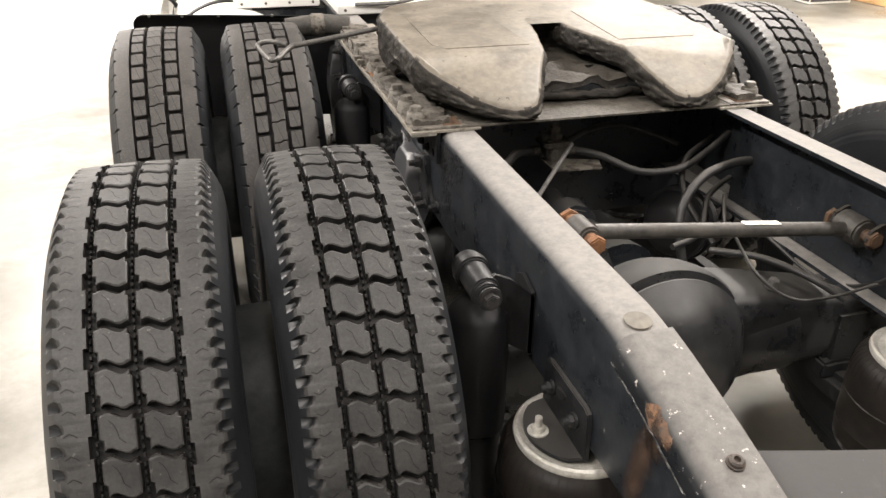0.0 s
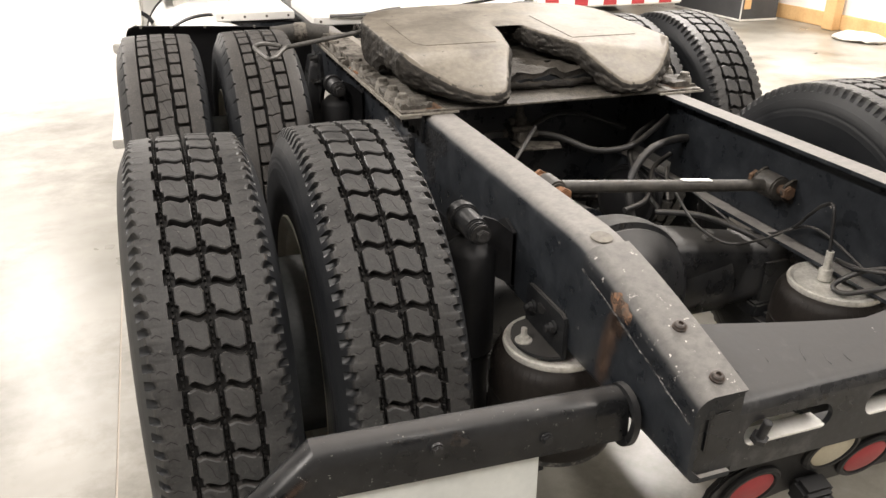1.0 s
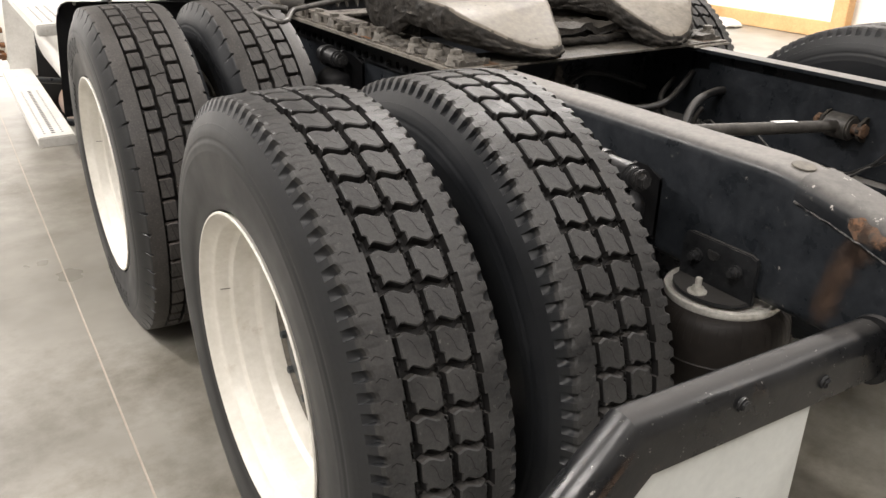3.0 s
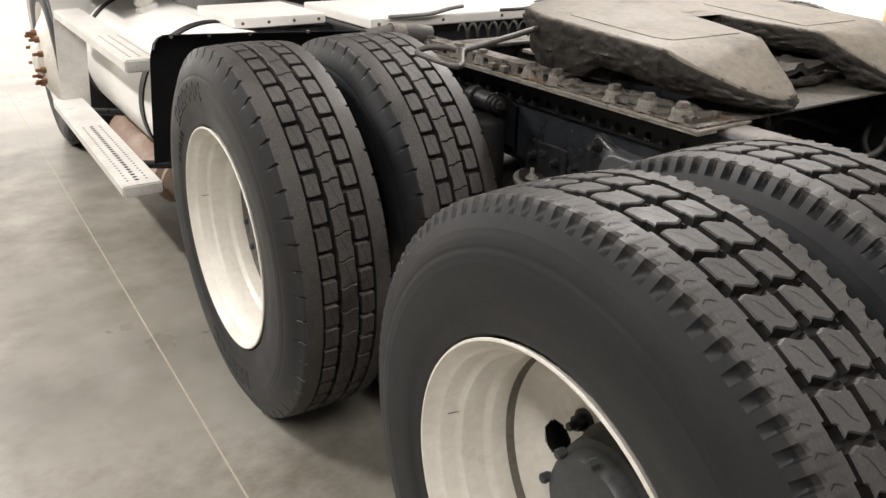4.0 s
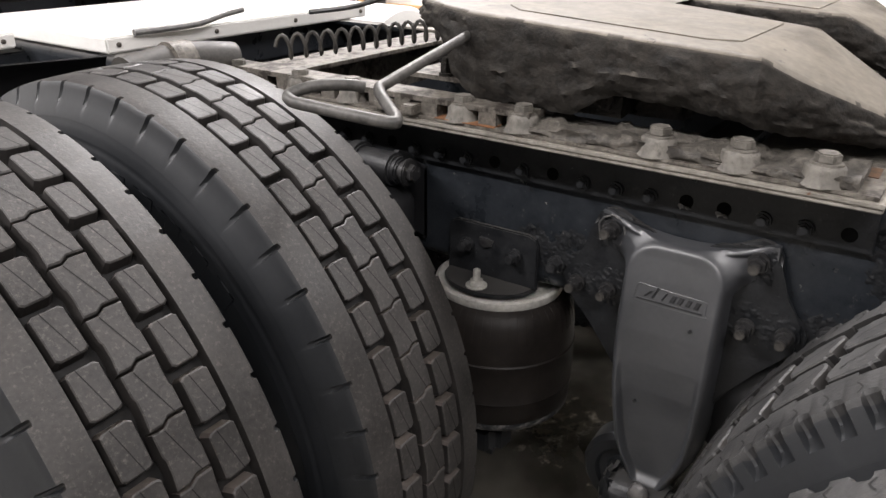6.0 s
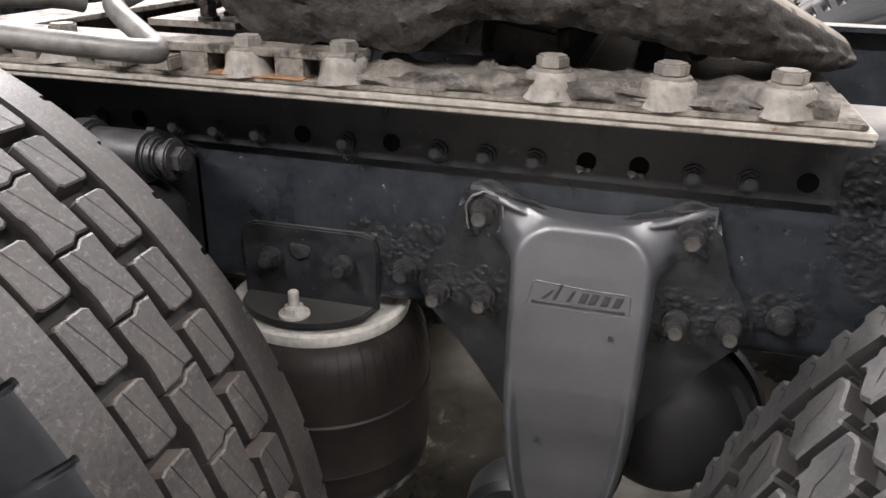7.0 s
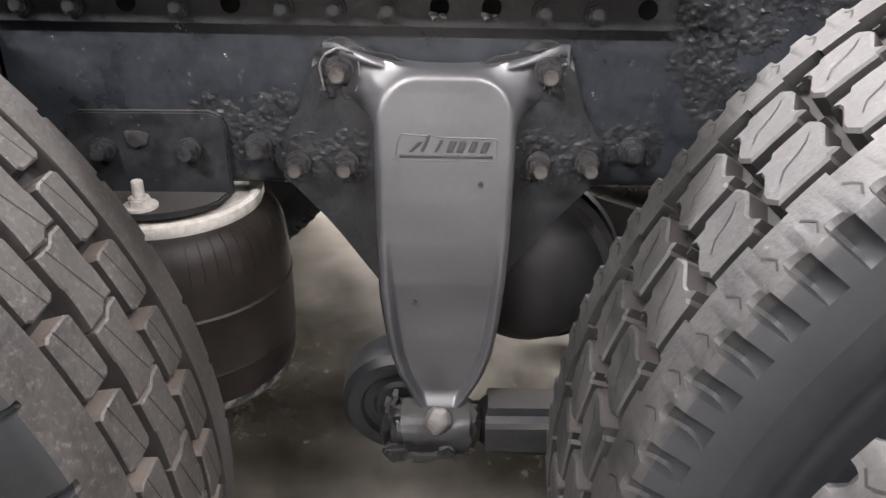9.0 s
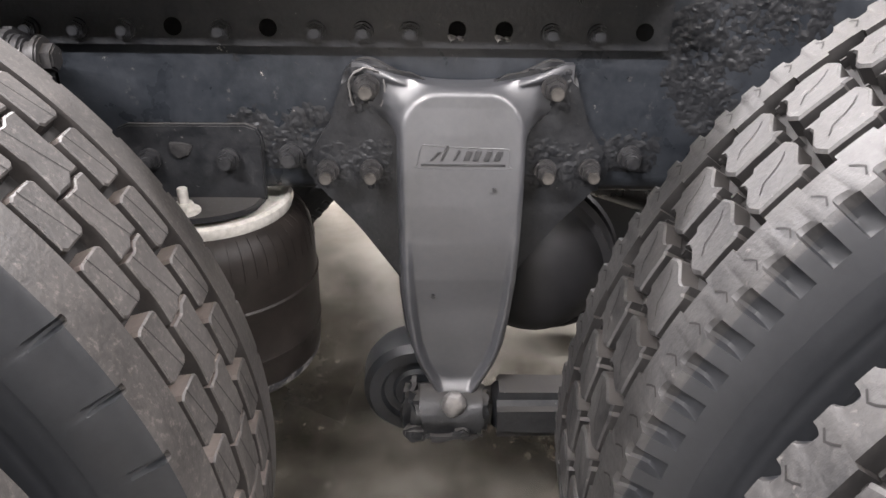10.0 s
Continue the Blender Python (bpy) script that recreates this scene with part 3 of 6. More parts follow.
def crossmember():
    bm = B()
    # rear face, cut round the slots
    y0, z0, z1 = -0.868, 0.664, 0.795
    slots = [(-0.325, -0.150), (-0.080, 0.080), (0.150, 0.325)]
    xs = [-0.34] + [v for s in slots for v in s] + [0.34]
    za, zb = 0.707, 0.757
    th = 0.009

    def face_box(x0, x1, c0, c1):
        box(bm, x0, x1, y0, y0 + th, c0, c1)
    face_box(-0.34, 0.34, z0, za)
    face_box(-0.34, 0.34, zb, z1 - 0.02)
    for sg in (-1, 1):
        face_box(*sorted((sg * 0.3402, sg * 0.4135)), 0.676, 0.812)
        box(bm, *sorted((sg * 0.36, sg * 0.402)), y0 - 0.004, y0 - 0.0005, 0.72, 0.79, 0.003)
    for k in range(0, len(xs), 2):
        face_box(xs[k], xs[k + 1], za, zb)
    # half-round ends of the slots
    for x0, x1 in slots:
        r = (zb - za) / 2
        for c, sg in ((x0, 1), (x1, -1)):
            for q in (1, -1):
                pts = [(c, (za + zb) / 2 + q * r)] + [(c + sg * r * (1 - math.cos(a)), (za + zb) / 2 + q * r * math.sin(a)) for a in [math.pi / 2 * j / 6 for j in range(7)]]
                slab(bm, pts, th, lambda a, b, d: (a, y0 + d, b))
    # bend and top leaf
    cols = []
    for k in range(25):
        x = -0.339 + 0.678 * k / 24
        y = -0.760 + 0.052 * (abs(x) / 0.31) ** 1.2
        z = 0.798 + (y + 0.846) * 0.317
        prof = [(-0.868, 0.774), (-0.866, 0.784), (-0.858, 0.793), (-0.846, 0.798), (y, z), (y + 0.003, z - 0.0085), (-0.842, 0.789), (-0.852, 0.785), (-0.858, 0.778), (-0.859, 0.774)]
        cols.append([bm.verts.new((x, a, b)) for a, b in prof])
    for p, q in zip(cols, cols[1:]):
        for k in range(10):
            bm.faces.new((p[k], p[(k + 1) % 10], q[(k + 1) % 10], q[k]))
    bm.faces.new(cols[0][::-1])
    bm.faces.new(cols[-1])
    box(bm, -0.34, 0.34, -0.859, -0.80, z0, z0 + th)
    return part("crossmember", bm, SCUFFED, truck, "black bent steel crossmember with long slots", 40)


cross = crossmember()
for x0, x1 in ((-0.318, -0.157), (-0.073, 0.073), (0.157, 0.318)):
    part("slot_lip", box(B(), x0, x1, -0.8675, -0.832, 0.7072, 0.7125, 0.001), ALU, cross, "pale worn slot edge")
    # Added dark sheet: stands in for the shade seen through the slot.
    part("wheel_plate", box(B(), x0 - 0.02, x1 + 0.02, -0.80, -0.795, 0.70, 0.78), CHASSIS, cross)
part("stud", cyl(cyl(B(), (0, -0.004, -0.018), (0, -0.016, 0.024), 0.0075, 12, bevel=0.001), (0, -0.003, -0.020), (0, -0.006, -0.010), 0.014, 6), BOLT_BLACK, cross, at=Matrix.Translation((-0.292, -0.862, 0.733)))
part("stud", cyl(cyl(B(), (0, -0.004, -0.018), (0, -0.016, 0.024), 0.0075, 12, bevel=0.001), (0, -0.003, -0.020), (0, -0.006, -0.010), 0.014, 6), BOLT_BLACK, cross, at=Matrix.Translation((0.18, -0.862, 0.733)))

# pale scratches across the sloping leaf
rnd = random.Random(5)
for k in range(11):
    x, u, length = -0.31 + 0.058 * k + rnd.uniform(-0.02, 0.02), rnd.uniform(0.02, 0.35), rnd.uniform(0.008, 0.035)
    bm = slab(B(), [(-0.0009, 0), (0.0002, -0.0012), (0.0012, 0.001), (0.0006 + 0.1 * length, 0.6 * length), (0.25 * length, length), (0.05 * length, 0.55 * length)], 0.0003, lambda a, b, c: (a, b, c))
    part("scratch", bm, WELD, cross, at=Matrix.Translation((x, -0.846 + 0.126 * u, 0.7983 + 0.040 * u)) @ pose(0, 0, 0, 17.6, 0, rnd.uniform(-10, 35)))

# lamp bracket under the crossmember
lamps = part("lamp_bracket", slab(B(), [(-0.375, 0.60), (-0.358, 0.640), (-0.32, 0.668), (0.32, 0.668), (0.358, 0.640), (0.375, 0.60), (0.372, 0.555), (0.345, 0.522), (0.295, 0.512), (0.245, 0.522), (0.2, 0.545),
             (-0.2, 0.545), (-0.245, 0.522), (-0.295, 0.512), (-0.345, 0.522), (-0.372, 0.555)], 0.012, lambda a, b, c: (a, -0.845 - c, b), 0.004), FLAP_BLACK, truck, "black lamp bracket plate", at=Matrix.Translation((0.045, -0.833, 0.640)) @ pose(0, 0, 0, 16) @ Matrix.Translation((0, 0.845, -0.66)))
for lx, lz, mt, lab in ((-0.292, 0.594, LENS_RED, "red round tail lamp"), (-0.045, 0.600, LENS_RED, "red round tail lamp"), (-0.148, 0.655, LENS_WHITE, "pale round reversing lamp"),
                        (0.292, 0.594, LENS_RED, "red round tail lamp"), (0.148, 0.655, LENS_WHITE, "pale round reversing lamp")):
    bm = B()
    lathe(bm, [(-0.852, 0.057), (-0.8625, 0.057), (-0.8665, 0.053), (-0.8665, 0.047), (-0.861, 0.043)], 32, "Y", (lx, 0, lz))
    ring = part("lamp_grommet", bm, FLAP_BLACK, lamps, "black rubber grommet")
    bm = B()
    lathe(bm, [(-0.8585, 0.0435), (-0.8640, 0.0425), (-0.8670, 0.034), (-0.8685, 0.018), (-0.869, 0.0)], 32, "Y", (lx, 0, lz))
    part("lamp", bm, mt, lamps, lab)
part("connector", box(B(), -0.195, -0.130, -0.90, -0.858, 0.538, 0.585, 0.008), FLAP_BLACK, lamps, "black cable connector")
part("connector", cyl(B(), (-0.150, -0.895, 0.555), (-0.140, -0.935, 0.545), 0.020, 14, bevel=0.004), FLAP_BLACK, lamps)

# mud flap hanger: a half-round bar with a flat apron, bent down at its outer end
HANG_Y = -0.705


def hanger_section(c, up):
    """Points of the bar's section about c: round above, flat apron below."""
    out = []
    for k in range(9):
        a = math.pi * k / 8
        out.append(c + up * 0.032 * math.sin(a) + Vector((0, 0.032 * math.cos(a), 0)))
    out += [c + Vector((0, -0.032, 0)) - up * 0.054, c + Vector((0, -0.024, 0)) - up * 0.054, c + Vector((0, -0.024, 0)) - up * 0.004, c + Vector((0, 0.026, 0)) - up * 0.004]
    return out


pts = [Vector((-0.447, HANG_Y, 0.712)), Vector((-0.963, HANG_Y, 0.733)), Vector((-1.122, HANG_Y - 0.008, 0.607))]
ups = [Vector((-0.04, 0, 1)).normalized(), Vector((-0.36, 0, 0.93)).normalized() * 1.07, Vector((-0.70, 0, 0.71)).normalized()]
bm = B()
rings = [[bm.verts.new(v) for v in hanger_section(p, u)] for p, u in zip(pts, ups)]
for p, q in zip(rings, rings[1:]):
    for k in range(len(p)):
        bm.faces.new((p[k], p[(k + 1) % len(p)], q[(k + 1) % len(p)], q[k]))
bm.faces.new(rings[0])
bm.faces.new(rings[-1][::-1])
hanger = part("flap_hanger", bm, BAR, truck, "black bent steel mud flap hanger", 30)
bm = B()
lathe(bm, [(0, 0.034), (0.0, 0.046), (0.011, 0.047), (0.014, 0.042), (0.014, 0.034)], 30, "X")
for v in bm.verts:
    if v.co.z < 0:
        v.co.z *= 1.5
part("mount_collar", bm, BAR, hanger, at=Matrix.Translation((-0.452, HANG_Y - 0.012, 0.706)))
for x in (-0.787, -0.60):
    part("bolt", hexhead(B(), (0, 0, 0), (0, -1, 0), 0.009, 0.006, washer=1.2), BOLT_BLACK, hanger, at=Matrix.Translation((x, HANG_Y - 0.0315, 0.729 if x < -0.7 else 0.700)))

for rx, rz, ra, rb in ((-1.005, 0.712, 0.040, 0.012), (-1.030, 0.690, 0.036, 0.012), (-1.094, 0.632, 0.028, 0.010)):
    bm = B()
    bmesh.ops.create_circle(bm, cap_ends=True, segments=32, radius=1.0)
    ob = part("rust_patch", bm, STAIN, hanger, "brown rust spot")
    ob.matrix_basis = Matrix.Translation((rx, HANG_Y - 0.0335 - 0.008 * min(1.0, max(0.0, (-0.963 - rx) / 0.159)), rz)) @ pose(0, 0, 0, 90, 0, 3) @ pose(0, 0, 0, 0, 0, 41) @ Matrix.Diagonal((ra, rb, 1, 1))

# white flap hanging from it, with a slanted red print and black arcs
flap = tagged(new("mud_flap"), "white rubber mud flap with red and black print on its bar", "mud flap")
flap.location = (-0.92, HANG_Y - 0.02, 0.0)
FX = flap.location.x
outline = [(-0.607, 0.69), (-0.600, 0.15), (-1.255, 0.15), (-1.262, 0.505)]
saw = []
for k in range(18):
    saw += [(-1.262 + 0.008 * k, 0.510 + 0.0042 * k), (-1.256 + 0.008 * k, 0.507 + 0.0042 * k)]
outline += saw + [(-1.08, 0.612), (-0.955, 0.705)]
part("sheet", slab(B(), [(a - FX, b) for a, b in outline], 0.008, lambda a, b, c: (a, c - 0.004, b)), FLAP_WHITE, flap)


def print_shape(pts, material, lift=0.0):
    return part("print", slab(B(), [(a - FX, b) for a, b in pts], 0.0012, lambda a, b, c: (a, -0.0042 - lift - c, b)), material, flap)


def slanted(x, z, w, h, slant, grow=0.0):
    return [(x - grow, z - grow), (x + w + grow, z - grow), (x + w + slant + grow, z + h + grow), (x + slant - grow, z + h + grow)]


for x, w, z, h, slant in ((-1.190, 0.058, 0.452, 0.082, 0.030), (-1.120, 0.050, 0.448, 0.083, 0.030), (-1.056, 0.060, 0.443, 0.086, 0.032), (-0.981, 0.056, 0.440, 0.082, 0.034), (-0.905, 0.042, 0.437, 0.083, 0.034),
                          (-0.846, 0.050, 0.434, 0.082, 0.034), (-0.779, 0.036, 0.434, 0.074, 0.052)):
    print_shape(slanted(x, z, w, h, slant, 0.0035), PRINT_BLACK)
    print_shape(slanted(x, z, w, h, slant), PRINT_RED, 0.0014)


def swoosh(line, thick, steps=14):
    """A tapering stroke through three points."""
    (ax, az), (bx, bz), (cx, cz) = line
    up_, down_ = [], []
    for k in range(steps + 1):
        t = k / steps
        x = (1 - t) ** 2 * ax + 2 * t * (1 - t) * bx + t * t * cx
        z = (1 - t) ** 2 * az + 2 * t * (1 - t) * bz + t * t * cz
        h = thick * (0.08 + math.sin(math.pi * min(1.0, 0.25 + 0.75 * t)))
        up_.append((x, z + h / 2))
        down_.append((x, z - h / 2))
    print_shape(up_ + down_[::-1], PRINT_BLACK)


swoosh([(-1.150, 0.515), (-1.01, 0.615), (-0.833, 0.573)], 0.007)
swoosh([(-0.752, 0.543), (-0.715, 0.535), (-0.712, 0.500)], 0.009)
swoosh([(-0.96, 0.395), (-0.83, 0.390), (-0.752, 0.432)], 0.010)


# ---- wheels ----
R, AX = 0.515, 0.505


def crown(v):
    return R - 0.005 * (v / 0.11) ** 2


def prism(bm, poly, pitch_angle, start, inset=0.0018, mat_i=0, draft=1.10, sink=0.0):
    """A tread piece: poly of (s, v), s in pitches round the tyre and v metres across; its foot is wider than its top by draft, its top lies sink below the crown."""
    def at(s, v, r):
        a = start + s * pitch_angle
        return (v, -r * math.cos(a), r * math.sin(a))
    cs, cv = sum(p[0] for p in poly) / len(poly), sum(p[1] for p in poly) / len(poly)
    n = len(poly)

    def ring(k, r):
        return [bm.verts.new(at(cs + (s - cs) * k, cv + (v - cv) * k, r or crown(v) - sink)) for s, v in poly]
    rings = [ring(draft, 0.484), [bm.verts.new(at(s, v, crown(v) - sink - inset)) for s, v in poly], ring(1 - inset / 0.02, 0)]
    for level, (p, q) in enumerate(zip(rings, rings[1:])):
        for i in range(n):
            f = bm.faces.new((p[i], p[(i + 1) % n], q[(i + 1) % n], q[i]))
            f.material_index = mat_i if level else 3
    f = bm.faces.new(rings[-1])
    f.material_index = mat_i


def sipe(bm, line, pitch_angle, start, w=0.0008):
    """A knife cut in the tread: its shade painted as a thin dark strip a hair above the rubber."""
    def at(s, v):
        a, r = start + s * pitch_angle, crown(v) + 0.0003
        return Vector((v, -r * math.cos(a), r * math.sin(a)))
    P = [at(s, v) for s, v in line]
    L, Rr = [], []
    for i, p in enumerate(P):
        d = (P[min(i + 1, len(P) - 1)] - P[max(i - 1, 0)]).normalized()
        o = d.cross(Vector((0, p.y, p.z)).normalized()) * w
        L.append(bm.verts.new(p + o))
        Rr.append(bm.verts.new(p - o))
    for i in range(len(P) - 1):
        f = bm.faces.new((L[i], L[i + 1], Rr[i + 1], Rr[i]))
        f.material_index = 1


FLOOR = 0.4975
SIDE = [(0.100, 0.300), (0.124, 0.3075), (0.1315, 0.314), (0.1345, 0.326), (0.1355, 0.345), (0.1365, 0.347), (0.139, 0.375), (0.1413, 0.405), (0.1410, 0.4180), (0.1412, 0.4195), (0.1408, 0.4210), (0.1404, 0.4300),
        (0.1396, 0.4370), (0.1391, 0.4378), (0.1382, 0.4440), (0.1383, 0.4452), (0.1378, 0.4470), (0.1368, 0.4530), (0.1345, 0.4590), (0.1310, 0.4679), (0.1215, 0.4735), (0.0730, 0.4800), (0.0720, FLOOR)]


def carcass(bm, n):
    prof = [(-a, r) for a, r in SIDE] + [(a, r) for a, r in reversed(SIDE)]
    lathe(bm, prof, n, "X")
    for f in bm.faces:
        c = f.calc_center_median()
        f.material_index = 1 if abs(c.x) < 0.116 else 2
    return bm


def rib(bm, N, sg, samples, shade_from=9, shade=3):
    """A shoulder rib all the way round: samples give, through one pitch, the section as (v, r) points; r 0 means the tread's crown."""
    pa = 2 * math.pi / N
    rings = []
    for k in range(N):
        for s, sec in samples:
            a = (k + s) * pa
            rings.append([bm.verts.new((sg * v, -(r or crown(v)) * math.cos(a), (r or crown(v)) * math.sin(a))) for v, r in sec])
    for p, q in zip(rings, rings[1:] + rings[:1]):
        for i in range(len(p) - 1):
            f = bm.faces.new((p[i], p[i + 1], q[i + 1], q[i]))
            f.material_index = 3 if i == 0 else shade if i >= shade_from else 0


def tyre_wavy():
    """Two rows of wavy blocks between notched shoulder ribs."""
    N = 53
    pa = 2 * math.pi / N
    bm = carcass(B(), 2 * N)
    wave = [(0.0, -0.5), (0.06, -0.30), (0.06, -0.18), (-0.09, 0.16), (-0.10, 0.28), (-0.02, 0.5)]

    def full(i):
        return [(i - 0.002, 0.484), (i, 0), (0.103, 0), (0.1075, 0.5108), (0.1122, 0.5055), (0.1155, 0.4985), (0.1185, 0.4933), (0.1216, 0.4876), (0.1310, 0.4680)]

    def notch(i, deep):
        return [(i - 0.002, 0.484), (i, 0), (0.103 - 0.0055 * deep, 0), (0.1075 - 0.0062 * deep, 0.5108 - 0.003 * deep), (0.1122 - 0.0085 * deep, 0.5055 - 0.006 * deep), (0.1155 - 0.0088 * deep, 0.4985 - 0.0046 * deep),
                (0.1185 - 0.0062 * deep, 0.4933 - 0.0032 * deep), (0.1216, 0.4876), (0.1310, 0.4680)]
    for sg in (1, -1):
        smp = []
        for h in range(2):
            s0, i = 0.5 * h, 0.0630 if (h == 0) == (sg > 0) else 0.0680
            smp += [(s0 + 0.002, full(i)), (s0 + 0.115, full(i))]
            smp += [(s0 + q, notch(i, d)) for q, d in ((0.125, 0.60), (0.140, 1.0), (0.190, 1.1), (0.250, 0.98), (0.310, 0.78), (0.350, 0.52), (0.380, 0.22))]
            smp += [(s0 + 0.395, full(i)), (s0 + 0.498, full(i))]
        rib(bm, N, sg, smp, 4, 2)
    for k in range(N):
        st = k * pa
        for v0, v1, ph in ((-0.0540, -0.0058, 0.0), (0.0055, 0.0537, -0.10)):
            w, c = v1 - v0, (v0 + v1) / 2
            low = [(ph + 0.105 + s, c + v * w) for s, v in wave]
            high = [(ph + 0.895 + s, c + v * w) for s, v in reversed(wave)]
            low[0] = (low[0][0], v0 + 0.005)
            right = [(ph + 0.4, v1), (ph + 0.72, v1), (ph + 0.76, v1 - 0.003)]
            high[0] = (high[0][0], v1 - 0.003)
            left = [(ph + 0.6, v0), (ph + 0.40, v0), (ph + 0.34, v0 + 0.005)]
            prism(bm, low + right + high + left, pa, st)
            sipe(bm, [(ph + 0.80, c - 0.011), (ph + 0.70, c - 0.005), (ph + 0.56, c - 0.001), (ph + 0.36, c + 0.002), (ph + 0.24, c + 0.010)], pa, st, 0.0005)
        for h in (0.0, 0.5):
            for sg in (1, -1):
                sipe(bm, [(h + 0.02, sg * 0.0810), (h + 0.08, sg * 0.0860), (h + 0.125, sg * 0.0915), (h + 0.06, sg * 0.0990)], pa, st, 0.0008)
        # stone guards in the long grooves
        for gv in (-0.0595, 0.0, 0.0595):
            for g in (0.05, 0.25, 0.45, 0.65, 0.85):
                prism(bm, [(g, gv - 0.0016), (g + 0.10, gv - 0.0016), (g + 0.10, gv + 0.0016), (g, gv + 0.0016)], pa, st, 0.0015, 1, 1.25, 0.0085)
    return bm


def tyre_blocks():
    """Three rows of plain blocks between broad smooth shoulder ribs."""
    N = 52
    pa = 2 * math.pi / N
    bm = carcass(B(), 2 * N)

    def full():
        return [(0.0680, 0.484), (0.0700, 0), (0.098, 0), (0.1065, 0.5097), (0.1108, 0.5087), (0.1132, 0.5060), (0.1150, 0.5010), (0.1180, 0.4940), (0.1225, 0.4850), (0.1280, 0.4760), (0.1330, 0.4650)]

    def slit(d):
        return [(0.0680, 0.484), (0.0700, 0), (0.098, 0), (0.1060 - 0.3 * d, 0.5097), (0.1108 - 1.5 * d, 0.5085 - 0.8 * d), (0.1132 - 1.6 * d, 0.5060 - 1.2 * d), (0.1150 - 1.3 * d, 0.5010 - d), (0.1180 - d, 0.4940 - 0.6 * d),
                (0.1225 - 0.3 * d, 0.4850), (0.1280, 0.4760), (0.1330, 0.4650)]
    for sg in (1, -1):
        rib(bm, N, sg, [(0.0, full()), (0.16, full()), (0.33, full()), (0.452, full()), (0.468, slit(0.0022)), (0.505, slit(0.0040)), (0.545, slit(0.0040)), (0.565, slit(0.0015)), (0.58, full()), (0.70, full()), (0.85, full())], 4, 2)
    for k in range(N):
        st = k * pa
        for sg, ph in ((1, 0.17), (-1, 0.0)):
            a, b = sorted((sg * 0.0303, sg * 0.0632))
            ch = 0.004
            prism(bm, [(ph + 0.088, a + ch), (ph + 0.108, b - ch), (ph + 0.15, b), (ph + 0.5, b), (ph + 0.87, b), (ph + 0.917, b - ch), (ph + 0.902, a + ch), (ph + 0.85, a), (ph + 0.5, a), (ph + 0.13, a)], pa, st, 0.0013, 0, 1.16)
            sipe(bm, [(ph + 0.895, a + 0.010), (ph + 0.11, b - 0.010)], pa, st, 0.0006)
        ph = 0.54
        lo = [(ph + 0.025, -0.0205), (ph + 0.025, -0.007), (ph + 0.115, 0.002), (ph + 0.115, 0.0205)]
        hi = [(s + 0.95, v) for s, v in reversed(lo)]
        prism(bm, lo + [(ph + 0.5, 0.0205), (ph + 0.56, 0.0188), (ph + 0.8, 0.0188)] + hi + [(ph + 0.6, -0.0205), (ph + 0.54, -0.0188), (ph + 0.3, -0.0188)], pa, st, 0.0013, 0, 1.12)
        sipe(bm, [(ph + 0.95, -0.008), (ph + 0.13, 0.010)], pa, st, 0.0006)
    # raised moulded marks on the sidewall, worn and too rough to read
    for sg in (1, -1):
        for a0, count, r0, r1, w in ((0.12, 6, 0.378, 0.425, 0.019), (0.85, 5, 0.350, 0.366, 0.007), (2.75, 6, 0.378, 0.425, 0.019)):
            for q in range(count):
                m = Matrix.Rotation(-a0 - q * (2 * w + 0.012) / r0, 4, "X")
                for u0, u1, c0, c1 in ((-w, w, r0, r0 + 0.010), (-w, w, r1 - 0.010, r1), (-w, -w + 0.011, r0, r1), (w - 0.011, w, r0 + 0.3 * (r1 - r0), r1)):
                    vs = [bm.verts.new(m @ Vector((sg * (float(np.interp(c, [r for _, r in SIDE], [a for a, _ in SIDE])) + d), u, c))) for d in (-0.004, 0.0015) for u, c in ((u0, c0), (u1, c0), (u1, c1), (u0, c1))]
                    for idx in ((4, 5, 6, 7), (0, 1, 5, 4), (1, 2, 6, 5), (2, 3, 7, 6), (3, 0, 4, 7)):
                        f = bm.faces.new([vs[i] for i in idx])
                        f.material_index = 2
    return bm


